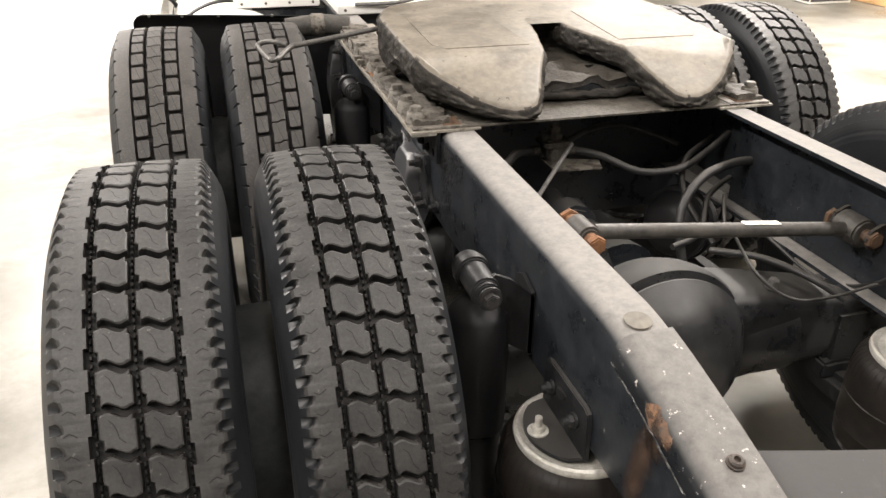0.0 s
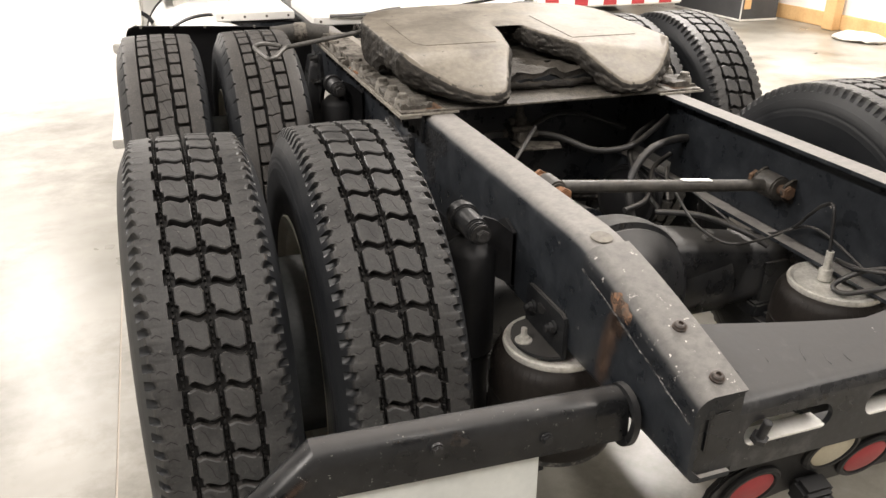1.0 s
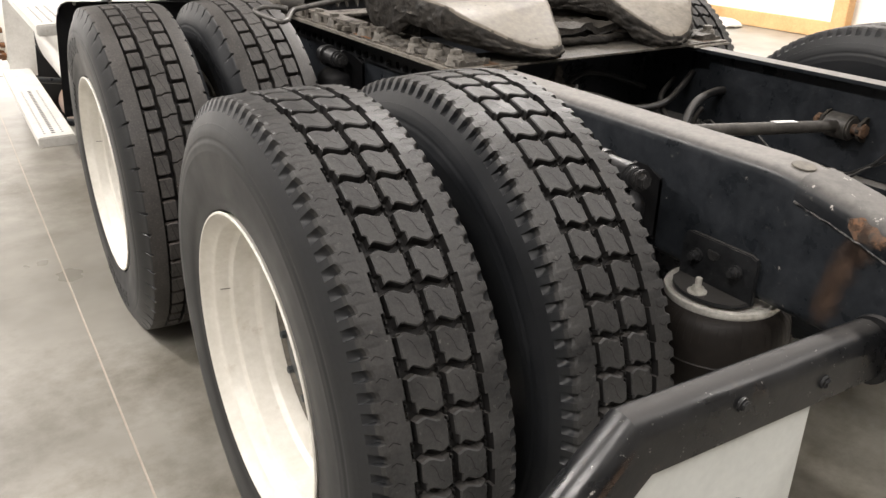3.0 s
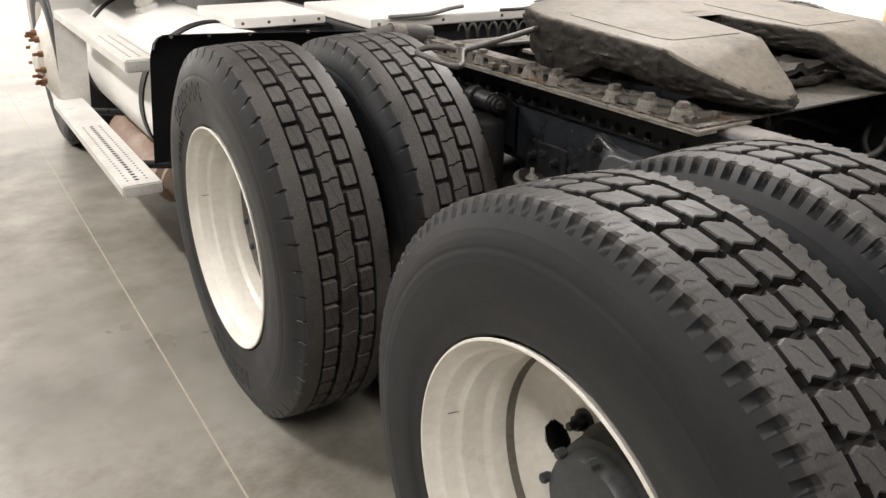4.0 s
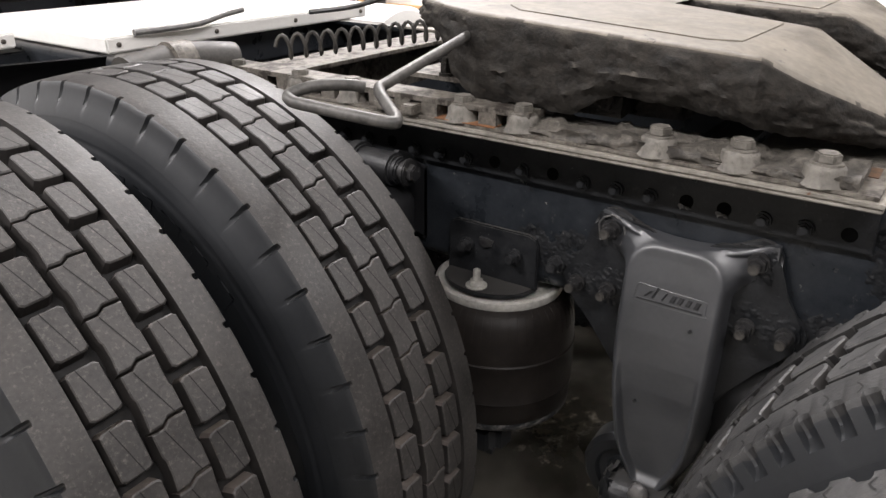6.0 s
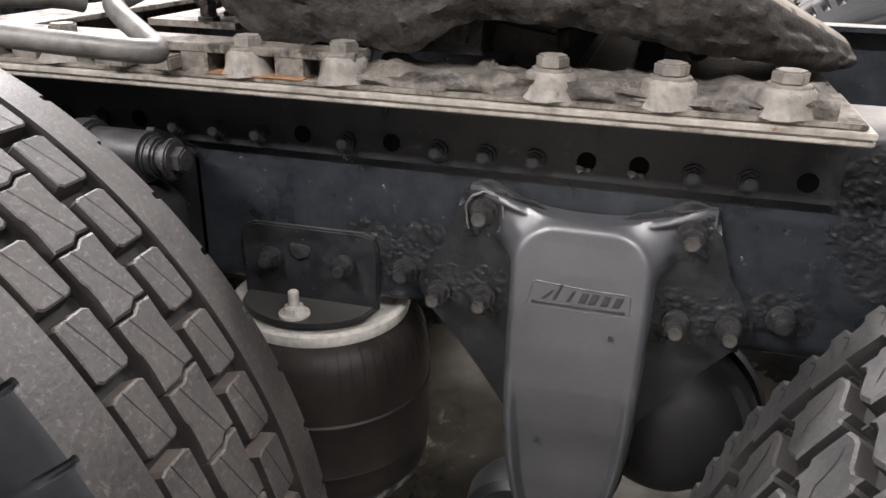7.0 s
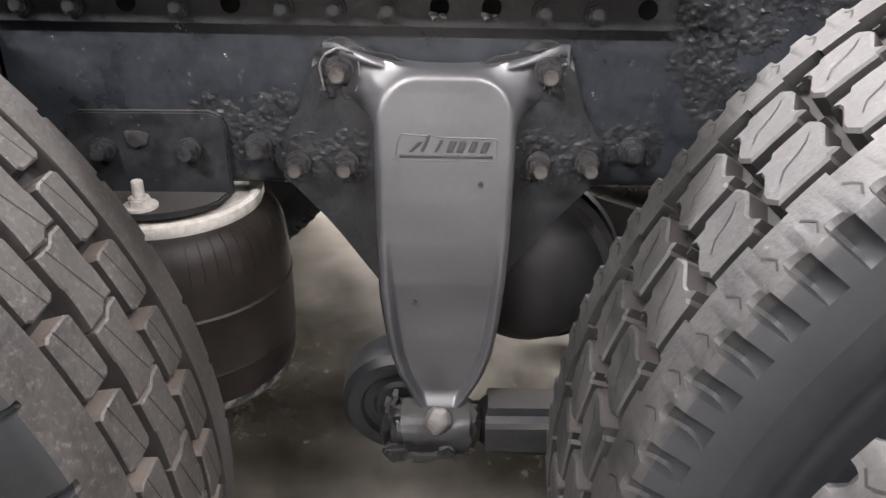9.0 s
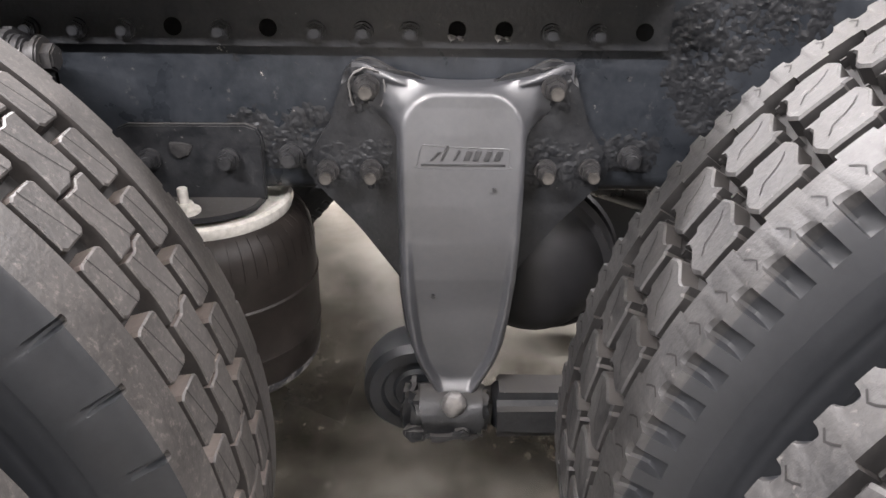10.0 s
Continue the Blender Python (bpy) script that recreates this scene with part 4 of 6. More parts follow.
def rim_disc_mesh():
    """A deep-dished steel wheel: lip, barrel and a disc with five hand holes; outboard is towards -x."""
    bm = B()
    lathe(bm, [(-0.112, 0.300), (-0.130, 0.306), (-0.1335, 0.3085), (-0.136, 0.3075), (-0.1365, 0.304), (-0.130, 0.2985), (-0.118, 0.294), (-0.113, 0.286), (-0.109, 0.2825), (-0.084, 0.279), (-0.081, 0.2775), (-0.076, 0.268),
               (-0.072, 0.2665), (-0.034, 0.2655), (-0.030, 0.2645), (-0.022, 0.2575), (-0.018, 0.2565), (0.03, 0.2555), (0.045, 0.262), (0.09, 0.266), (0.118, 0.275), (0.128, 0.295), (0.133, 0.305), (0.131, 0.3085), (0.112, 0.30)], 80, "X")
    n = 240
    shape = [(0.024, 0.2515), (0.046, 0.245), (0.064, 0.236), (0.077, 0.224), (0.083, 0.212), (0.086, 0.190), (0.0885, 0.166), (0.089, 0.110)]
    rr = []
    for (x0, r0), (x1, r1) in zip(shape, shape[1:]):
        k = max(1, round((r0 - r1) / 0.003)) if r1 > 0.12 else 1
        rr += [(x0 + (x1 - x0) * i / k, r0 + (r1 - r0) * i / k) for i in range(k)]
    lathe(bm, rr + [shape[-1]], n, "X")
    # hand holes
    kill = []
    for f in bm.faces:
        c = f.calc_center_median()
        r = math.hypot(c.y, c.z)
        if 0.060 < c.x < 0.0905 and 0.155 < r < 0.232:
            a = (math.atan2(c.z, c.y) / (2 * math.pi / 5)) % 1.0
            if ((a - 0.5) * (2 * math.pi / 5) * 0.193 / 0.036) ** 2 + ((r - 0.195) / 0.030) ** 2 < 1:
                kill.append(f)
    bmesh.ops.delete(bm, geom=kill, context="FACES")
    return bm


def hub_mesh():
    bm = B()
    lathe(bm, [(0.16, 0.001), (0.158, 0.118), (0.13, 0.118), (0.12, 0.112), (0.085, 0.106), (0.08, 0.096), (0.055, 0.094), (0.045, 0.088), (0.042, 0.06), (0.040, 0.001)], 32, "X")
    return bm


def nut_mesh():
    bm = B()
    cyl(bm, (0.159, 0, 0), (0.154, 0, 0), 0.022, 16)
    cyl(bm, (0.156, 0, 0), (0.134, 0, 0), 0.0145, 6, bevel=0.002)
    cyl(bm, (0.136, 0, 0), (0.120, 0, 0), 0.008, 10, bevel=0.001)
    return bm


def drum_mesh():
    bm = B()
    lathe(bm, [(0.175, 0.06), (0.175, 0.205), (0.19, 0.21), (0.30, 0.21), (0.31, 0.214), (0.325, 0.214), (0.325, 0.05)], 48, "X")
    return bm


HAND = 26.0


def make_wheel(tyre_bm, label, tread, walls):
    w = tagged(new("wheel"), label)
    w.parent = truck
    part("tyre", tyre_bm, [tread, RUBBER_SHADED, RUBBER_SIDE, walls], w, "black tyre, dusty on the tread", 27)
    part("rim", rim_disc_mesh(), RIM, w, "cream painted steel rim", 40, at=pose(0, 0, 0, HAND))
    bm = B()
    lathe(bm, [(0.012, 0.2556), (0.016, 0.2545), (0.019, 0.2520), (0.027, 0.2505)], 72, "X")
    part("rim_seam", bm, PLUG, w, "brown dirt in the rim's seam")
    bm = tube(B(), [(x, 0.2, 0.0) for x in (-0.1, 0.01)], 0.001, 5, 1)
    for v in bm.verts:
        r = 0.2802 if v.co.x < -0.05 else 0.2563
        v.co = Vector((v.co.x, r + (v.co.y - 0.2) * 0.5, v.co.z))
    part("weld_seam", bm, PLUG, w, "thin brown weld seam across the rim", at=pose(0, 0, 0, 8))
    part("hub", hub_mesh(), HUB, w, "oily black hub", at=Matrix.Translation((-0.072, 0, 0)))
    m0 = None
    for k in range(8):
        a = 2 * math.pi * k / 8
        place = Matrix.Translation((-0.072 + 0.058, 0.097 * math.cos(a), 0.097 * math.sin(a)))
        if m0:
            again(m0, place, w)
        else:
            m0 = part("axle_bolt", hexhead(B(), (0, 0, 0), (-1, 0, 0), 0.009, 0.018, 0), HUB, w, at=place)
    part("brake_drum", drum_mesh(), HUB, w, at=Matrix.Translation((-0.05, 0, 0)))
    m0 = None
    for k in range(10):
        a = 2 * math.pi * (k + 0.5) / 10
        place = Matrix.Translation((-0.071, 0.1425 * math.cos(a), 0.1425 * math.sin(a)))
        m0 = again(m0, place, w) if m0 else part("lug_nut", nut_mesh(), BOLT_BLACK, w, at=place)
    return w


YB, DXB = 1.318, -0.024


def inner_wheel(src, m, label):
    """The inner wheel of a pair: tyre and rim alone, its dish turned towards the outer one."""
    w = tagged(new("wheel"), label)
    w.parent = truck
    w.matrix_basis = m
    for o in src.children:
        if o.name.split(".")[0] in ("tyre", "rim"):
            again(o, Matrix.Identity(4), w)
    return w


WAVY, BLOCKY = "dual wheel with a wavy two-row tread", "dual wheel with a three-row block tread"
wavy = make_wheel(tyre_wavy(), WAVY, RUBBER, RUBBER_WALL_SHADED)
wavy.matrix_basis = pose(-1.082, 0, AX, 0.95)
blocky = make_wheel(tyre_blocks(), BLOCKY, RUBBER_DUSTY, DUSTY_WALL_SHADED)
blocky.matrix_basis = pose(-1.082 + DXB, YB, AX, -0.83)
inner_wheel(wavy, pose(-0.744, 0, AX, -2.73, 0, 180), WAVY)
inner_wheel(blocky, pose(-0.750 + DXB, YB, AX, 0.3, 0, 180), BLOCKY)
copy_thing(wavy, pose(1.082, 0, AX, 10, 0, 180))
inner_wheel(wavy, pose(0.744, 0, AX, 17), WAVY)
copy_thing(wavy, pose(1.082 + DXB, YB, AX, 20, 0, 180))
inner_wheel(wavy, pose(0.744 + DXB, YB, AX, 29), WAVY)

# ---- axles and suspension ----
def axle(y):
    bm = B()
    for s in (-1, 1):
        rings = []
        for x, hy, hz, up in ((0.06, 0.100, 0.130, 0.025), (0.13, 0.100, 0.128, 0.024), (0.20, 0.096, 0.118, 0.022), (0.30, 0.088, 0.104, 0.016), (0.42, 0.080, 0.092, 0.006), (0.64, 0.066, 0.072, 0.0)):
            ring = []
            for k in range(28):
                a = 2 * math.pi * k / 28
                c_, s_ = math.cos(a), math.sin(a)
                ring.append(bm.verts.new((s * x, y + hy * math.copysign(abs(c_) ** 0.55, c_), AX + up + hz * math.copysign(abs(s_) ** 0.55, s_))))
            rings.append(ring)
        for p, q in zip(rings, rings[1:]):
            for k in range(28):
                bm.faces.new((p[k], p[(k + 1) % 28], q[(k + 1) % 28], q[k]))
        cyl(bm, (s * 0.6, y, AX), (s * 0.74, y, AX), 0.062, 20)
        box(bm, s * 0.46 - 0.05, s * 0.46 + 0.05, y - 0.085, y + 0.085, AX - 0.10, AX + 0.06, 0.012)
    cyl(bm, (-0.3, y, AX), (0.3, y, AX), 0.11, 24)
    a = part("axle", bm, DUSTY_BLACK, truck, "black axle housing", 40)
    bm = B()
    lathe(bm, [(0.15, 0.06), (0.13, 0.11), (0.095, 0.155), (0.055, 0.186), (0.015, 0.205), (-0.02, 0.214), (-0.048, 0.216), (-0.060, 0.212), (-0.065, 0.202), (-0.069, 0.192), (-0.074, 0.192), (-0.078, 0.2015), (-0.084, 0.2025),
               (-0.092, 0.196), (-0.110, 0.184), (-0.135, 0.163), (-0.157, 0.134), (-0.172, 0.10), (-0.18, 0.06), (-0.183, 0.001)], 56, "Y")
    part("differential_cover", bm, DUSTY_BLACK, a, "domed black differential cover", 30, at=Matrix.Translation((-0.055, y - 0.015, AX + 0.02)))
    return a


axle_a = axle(0.0)
axle(YB)
bolt_on(axle_a, (0.235, -0.045, 0.640), (0.1, -0.3, 1), 0.012, 0.020, 0, BOLT, "breather")
bm = B()
cyl(bm, (-0.02, 0.2, 0.56), (-0.02, 0.42, 0.58), 0.11, 24, 0.06)
cyl(bm, (-0.02, 0.42, 0.58), (-0.02, 1.05, 0.6), 0.048, 20)
cyl(bm, (-0.02, 0.46, 0.58), (-0.02, 0.54, 0.583), 0.075, 12, bevel=0.01)
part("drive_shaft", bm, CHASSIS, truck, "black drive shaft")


def air_spring(x, y):
    e = tagged(new("air_spring"), "brown-black air spring bellows under the frame")
    e.parent = truck
    e.location = (x, y, -0.018)
    bm = B()
    lathe(bm, [(0.664, 0.02), (0.664, 0.098), (0.659, 0.112), (0.649, 0.123), (0.634, 0.130), (0.610, 0.1338), (0.572, 0.1348), (0.5695, 0.1368), (0.567, 0.1357), (0.50, 0.1355), (0.4985, 0.1364), (0.4965, 0.1352), (0.480, 0.1350), (0.462, 0.1335), (0.449, 0.1290),
               (0.441, 0.120), (0.438, 0.106), (0.444, 0.085)], 56, "Z")
    part("bellows", bm, BELLOWS, e, "brown-black rubber bellows")
    bm = B()
    for k in range(56):
        a = 2 * math.pi * k / 56
        ends = [(0.1125, 0.6590), (0.1236, 0.6490), (0.1308, 0.6340), (0.1342, 0.6120)]
        tube(bm, [(r * math.cos(a), r * math.sin(a), z) for r, z in ends], 0.0003, 5, 2)
    tagged(part("bellows_ribs", bm, BELLOWS, e, "fine moulded ribs", 60), kind="stuff")
    bm = B()
    lathe(bm, [(0.668, 0.001), (0.670, 0.0945), (0.674, 0.0995), (0.6755, 0.1045), (0.673, 0.1090), (0.667, 0.1105), (0.660, 0.1085), (0.660, 0.098)], 56, "Z")
    part("bead_plate", bm, ZINC, e, "zinc-plated bead ring")
    bm = B()
    lathe(bm, [(0.446, 0.085), (0.42, 0.080), (0.405, 0.062), (0.405, 0.001)], 40, "Z")
    part("piston", bm, FLAP_BLACK, e)
    bm = B()
    lathe(bm, [(0.458, 0.1325), (0.452, 0.1330), (0.446, 0.1300), (0.440, 0.1240), (0.436, 0.1130), (0.440, 0.1125)], 48, "Z")
    part("bead_rim", bm, WELD, e, "greyed lower edge of the bellows")
    return e


def spring_stud(parent, p):
    bm = B()
    cyl(bm, (0, 0, 0), (0, 0, 0.003), 0.018, 18)
    cyl(bm, (0, 0, 0.002), (0, 0, 0.012), 0.012, 6, bevel=0.0015)
    cyl(bm, (0, 0, 0.010), (0, 0, 0.030), 0.0062, 12, bevel=0.001)
    return part("stud", bm, ZINC, parent, "bright zinc stud and nut", at=Matrix.Translation(p))


for s in (-1, 1):
    for y in (-0.402, 0.931):
        far = s > 0 and y < 0
        sp = air_spring(0.352 if far else s * 0.408, -0.382 if far else y)
        spring_stud(sp, (s * 0.074, 0.0, 0.683))
        # angle bracket that hangs the spring from the web, its foot rounded along the bead ring
        bm = B()
        sx = s * (WEB + 0.001)
        slab(bm, [(y - 0.086, 0.662), (y + 0.085, 0.662), (y + 0.085, 0.738), (y + 0.080, 0.750), (y + 0.068, 0.755), (y - 0.068, 0.756), (y - 0.081, 0.751), (y - 0.086, 0.74)], 0.008, lambda a, b, c: (sx + s * c, a, b), 0.002)
        foot = [(y + 0.085, 0.432)] + [(y + 0.094 * math.sin(a), 0.408 + 0.094 * math.cos(a)) for a in [radians(55 - 110 * k / 12) for k in range(13)]] + [(y - 0.083, 0.432)]
        slab(bm, foot, 0.007, lambda a, b, c: (s * b, a, 0.6582 + c), 0.002)
        br = part("spring_bracket", bm, CRUSTY, truck, "black angle bracket above the air spring", 40)
        for q, zz in ((-0.046, 0.715), (0.046, 0.714)):
            bolt_on(br, (sx + s * 0.009, y + q, zz), (s, 0, 0), 0.0112, 0.010, 0.012)
        bm = slab(B(), [(-0.014, 0.004), (-0.008, -0.008), (0.004, -0.011), (0.011, -0.004), (0.012, 0.008), (-0.002, 0.007)], 0.004, lambda a, b, c: (s * c * (1 + 60 * a), a, b), 0.001)
        part("weld_scab", bm, BOLT_DUSTY, br, "curled paint scab", at=Matrix.Translation((sx + s * 0.008, y + 0.008, 0.727)))


def shock(y):
    """Upper eye of a shock absorber with its bolt, and the body below."""
    x, z = -0.528, 0.852
    e = tagged(new("shock_absorber"), "black shock absorber with a greyed upper eye")
    e.parent = truck
    e.location = (x, y, z)
    bm = B()
    cyl(bm, (0, 0.012, 0), (0, 0.085, 0), 0.027, 24, bevel=0.004)
    cyl(bm, (0, 0.002, 0), (0, 0.014, 0), 0.022, 20, bevel=0.003)
    cyl(bm, (0, 0.08, 0), (0, 0.105, 0), 0.034, 20, bevel=0.004)
    part("eye", bm, BOLT_BLACK, e, "grey dusty eye bushing")
    bm = B()
    cyl(bm, (0, 0.004, 0), (0, -0.012, 0), 0.016, 16)
    cyl(bm, (0, -0.006, 0), (0, -0.014, 0), 0.022, 18, bevel=0.002)
    cyl(bm, (0, -0.012, 0), (0, -0.026, 0), 0.0145, 6, bevel=0.002)
    part("bolt", bm, BOLT_DUSTY, e)
    bm = B()
    lathe(bm, [(-0.025, 0.001), (-0.03, 0.03), (-0.05, 0.052), (-0.06, 0.056), (-0.30, 0.056), (-0.31, 0.048), (-0.50, 0.046), (-0.51, 0.001)], 32, "Z", (0, 0.048, 0))
    part("body", bm, FLAP_BLACK, e)
    bm = B()
    slab(bm, [(0.0965, -0.03), (0.05, 0.012), (0.02, 0.026), (-0.01, 0.0), (0.02, -0.05), (0.05, -0.12), (0.0965, -0.15)], 0.010, lambda a, b, c: (a, 0.022 + c, b), 0.001)
    cyl(bm, (0, 0.10, 0), (0, 0.12, 0), 0.03, 16)
    slab(bm, [(0.022, -0.02), (0.07, -0.005), (0.10, -0.02), (0.108, -0.05), (0.10, -0.10), (0.06, -0.145), (0.022, -0.15)], 0.008, lambda a, b, c: (0.088 + c, a, b), 0.001)
    part("bracket", bm, FLAP_BLACK, e, "black gusset bracket on the web")
    return e


shock(-0.262)
shock(1.045)
# inner fender brace over the air line behind the front pair
bm = B()
tube(bm, [(-0.46, 1.5, 0.965), (-0.56, 1.52, 0.975), (-0.68, 1.52, 0.965)], 0.036, 18)
part("cross_tube", bm, ROD, truck, "black support tube ahead of the tyres")
part("tube_collar", cyl(B(), (-0.545, 1.518, 0.974), (-0.595, 1.521, 0.975), 0.040, 20, bevel=0.004), PLATE, truck, "dusty collar with a bolt")


def crust_field(parent, x, ys, zs, ny, nz, near, reach, base, keep):
    """Blistered paint on an upright face: lumps of crust, thickest round the given spots, grown out of a sunk sheet."""
    bm = B()
    grid = []
    for i in range(ny + 1):
        y = ys[0] + (ys[1] - ys[0]) * i / ny
        row = []
        for k in range(nz + 1):
            z = zs[0] + (zs[1] - zs[0]) * k / nz
            p = Vector((x, y + parent.location.y, z))
            m = base + max([math.exp(-(math.hypot(y - a, z - b) / reach) ** 4) for a, b in near] or [0.0])
            h = 0.35 * noise.noise(p * 38) + 0.55 * noise.noise(p * 150) + 0.35 * noise.noise(p * 330)
            row.append(bm.verts.new((x + 0.0007 - 0.0027 * min(1.0, m) * max(0.0, h + 0.75 * min(1.0, m) - 0.22), y, z)))
        grid.append(row)
    for i, (p, q) in enumerate(zip(grid, grid[1:])):
        for k in range(nz):
            if keep(p[k].co.y, p[k].co.z) and min(v.co.x for v in (p[k], p[k + 1], q[k], q[k + 1])) < x + 0.0005:
                bm.faces.new((p[k], p[k + 1], q[k + 1], q[k]))
    bmesh.ops.delete(bm, geom=[v for v in bm.verts if not v.link_faces], context="VERTS")
    return tagged(part("paint_crust", bm, CRUSTY, parent, "blistered flaking black paint", 25), kind="stuff")


def spring_hanger(yc):
    """A cast suspension leg bolted to the web: eared plate, a bulging tapered tongue and the pin at its foot."""
    e = tagged(new("suspension_hanger"), "satin black cast suspension hanger bolted to the frame web")
    e.parent = truck
    e.location = (-WEB - 0.001, yc, 0)
    bm = B()
    def arc_of(cy, cz, r, a0, a1, n=8):
        return [(cy + r * math.cos(radians(a0 + (a1 - a0) * k / n)), cz + r * math.sin(radians(a0 + (a1 - a0) * k / n))) for k in range(n + 1)]
    right_half = [(-0.0, 0.8065), (-0.03, 0.8085), (-0.055, 0.8140), (-0.078, 0.8240)] + arc_of(-0.105, 0.806, 0.0285, 70, 180) + [(-0.136, 0.782), (-0.143, 0.760), (-0.155, 0.742)] + \
        arc_of(-0.153, 0.709, 0.0255, 130, 235) + [(-0.125, 0.640), (-0.065, 0.552)]
    out = [(-a, b) for a, b in right_half[:0:-1]] + right_half
    out = out[::-1]
    slab(bm, out, 0.016, lambda a, b, c: (-c, a, b), 0.006)
    part("eared_plate", bm, CRUSTY, e, "crusty black eared mounting plate", 50)
    # tongue: a broad arched face with rims that grow towards its foot, flowing out to both ears
    half = [(0.386, 0.021), (0.405, 0.027), (0.425, 0.037), (0.45, 0.049), (0.48, 0.0580), (0.53, 0.0645), (0.58, 0.0680), (0.64, 0.0700), (0.70, 0.0710), (0.85, 0.0712)]
    depth = [(0.386, 0.046), (0.43, 0.048), (0.48, 0.052), (0.53, 0.057), (0.58, 0.0630), (0.63, 0.0640), (0.68, 0.0615), (0.72, 0.0570), (0.76, 0.0505), (0.79, 0.0445), (0.85, 0.036)]

    def along(table, z):
        return float(np.interp(z, [a for a, _ in table], [b for _, b in table]))

    def ramp(t):
        t = min(1.0, max(0.0, t))
        return t * t * (3 - 2 * t)

    def crest(y):
        return 0.8105 + 0.021 * min(1.0, abs(y) / 0.112) ** 2.2

    def height(y, z):
        w, hf, a = along(half, z), along(depth, z), abs(y)
        rc, ztop = 0.046, 0.8085
        if z > ztop - rc:
            sd = math.hypot(a - (w - rc), z - ztop + rc) - rc if a > w - rc else z - ztop
        else:
            sd = a - w
        up = ramp((z - 0.742) / 0.045)
        if sd < 0:
            sunk = 0.013 * ramp((0.665 - z) / 0.15) * ramp((z - 0.402) / 0.02) * ramp((-sd - 0.007) / 0.008)
            return hf - sunk - (0.0055 * (1 + sd / 0.007) ** 2 if sd > -0.007 else 0.0)
        wf = 0.0085 + 0.036 * up * ramp((a - 0.015) / 0.04)
        hb = 0.0155 * up
        h = hb + (hf - 0.0055 - hb) * max(0.0, 1 - sd / wf) ** 1.9
        c = crest(y)
        rim = (0.003 + 0.008 * math.exp(-((a - 0.062) / 0.026) ** 2)) * math.exp(-((z - c + 0.006) / 0.0065) ** 2) * ramp((0.122 - a) / 0.02)
        return max(h, 0.0155 * up + rim * up)
    bm = B()
    grid = []
    zs = [0.386 + (0.700 - 0.386) * k / 90 for k in range(90)]
    for k in range(151):
        row = []
        for i in range(111):
            u = 2 * i / 110 - 1
            if k < 90:
                z = zs[k]
                y = u * (along(half, z) + 0.0085)
            else:
                t = (k - 90) / 60
                y = u * (0.0796 + (0.124 - 0.0796) * ramp(t * 2.2))
                z = 0.700 + (crest(y) - 0.700) * t
            row.append(bm.verts.new((-height(y, z), y - 0.003, z)))
        grid.append(row)
    for p, q in zip(grid, grid[1:]):
        for k in range(110):
            bm.faces.new((p[k], p[k + 1], q[k + 1], q[k]))
    ext = bmesh.ops.extrude_edge_only(bm, edges=[g for g in bm.edges if g.is_boundary])
    for g in ext["geom"]:
        if isinstance(g, bmesh.types.BMVert):
            g.co.x = -0.003
    part("tongue", bm, CASTING, e, "smooth satin black casting tongue", 60)
    bm = B()
    ring = [(-0.0195 - 0.001 * math.sin(7 * a), 0.104 + 0.0200 * math.cos(a), 0.806 + (0.0205 if math.sin(a) > 0 else 0.034) * math.sin(a)) for a in [radians(-38 + 258 * k / 30) for k in range(31)]]
    tube(bm, ring, 0.0013, 6, 1)
    rough_up(bm, 0.0016, 150)
    part("sealant_ring", bm, BOLT, e, "pale cracked sealant round a bolt", 60)
    # raised emblem, drawn as plain strokes; their darker paint stands for its shadows
    for k in range(7):
        y0 = (0.034, 0.022, 0.008, -0.004, -0.014, -0.026, -0.038)[k]
        h, w, lean = (0.010, 0.017, 0.012, 0.011, 0.011, 0.011, 0.011)[k], (0.004, 0.003, 0.003, 0.0065, 0.0065, 0.0065, 0.0065)[k], (0.010, 0.007, 0.006, 0.004, 0.004, 0.004, 0.004)[k]
        bm = slab(B(), [(y0, 0), (y0 - w, 0), (y0 - w - lean, h), (y0 - lean, h)], 0.0016, lambda a, b, c: (-c, a, b), 0.0006, 1)
        part("emblem_stroke", bm, BOLT_BLACK, e, at=Matrix.Translation((-0.0552, 0, 0.7325)) @ pose(0, 0, 0, 0, 8))
    rim = [(0.040, 0.020), (0.044, 0.016), (0.047, -0.003), (0.044, -0.007), (-0.052, -0.007), (-0.055, -0.003), (-0.055, 0.012), (-0.051, 0.016), (-0.006, 0.017), (0.040, 0.020)]
    part("emblem_frame", tube(B(), [(-0.0003, a, b) for a, b in rim], 0.0007, 6, 2), CASTING, e, at=Matrix.Translation((-0.0550, 0, 0.7300)) @ pose(0, 0, 0, 0, 8))
    part("emblem_bar", slab(B(), [(0.043, -0.0025), (-0.051, -0.0025), (-0.051, 0.0), (0.043, 0.0)], 0.0018, lambda a, b, c: (-c, a, b), 0.0006, 1), BOLT_BLACK, e, at=Matrix.Translation((-0.0555, 0, 0.729)) @ pose(0, 0, 0, 0, 8))
    for y, z, r in ((0.104, 0.806, 0.0122), (-0.105, 0.807, 0.0122), (0.152, 0.706, 0.0112), (0.101, 0.707, 0.0112), (-0.102, 0.709, 0.0112), (-0.154, 0.710, 0.0112)):
        bolt_on(e, (-0.018, y, z), (-1, 0, 0), r, 0.014, 0.015, BOLT_DUSTY, label="dark hexagon bolt with its washer")
        part("stud_end", cyl(B(), (0, 0, 0), (-0.0045, 0, 0), r * 0.62, 16, bevel=0.0012), ROD, e, "greyed worn bolt end", at=Matrix.Translation((-0.018 - 0.0285, y, z)))
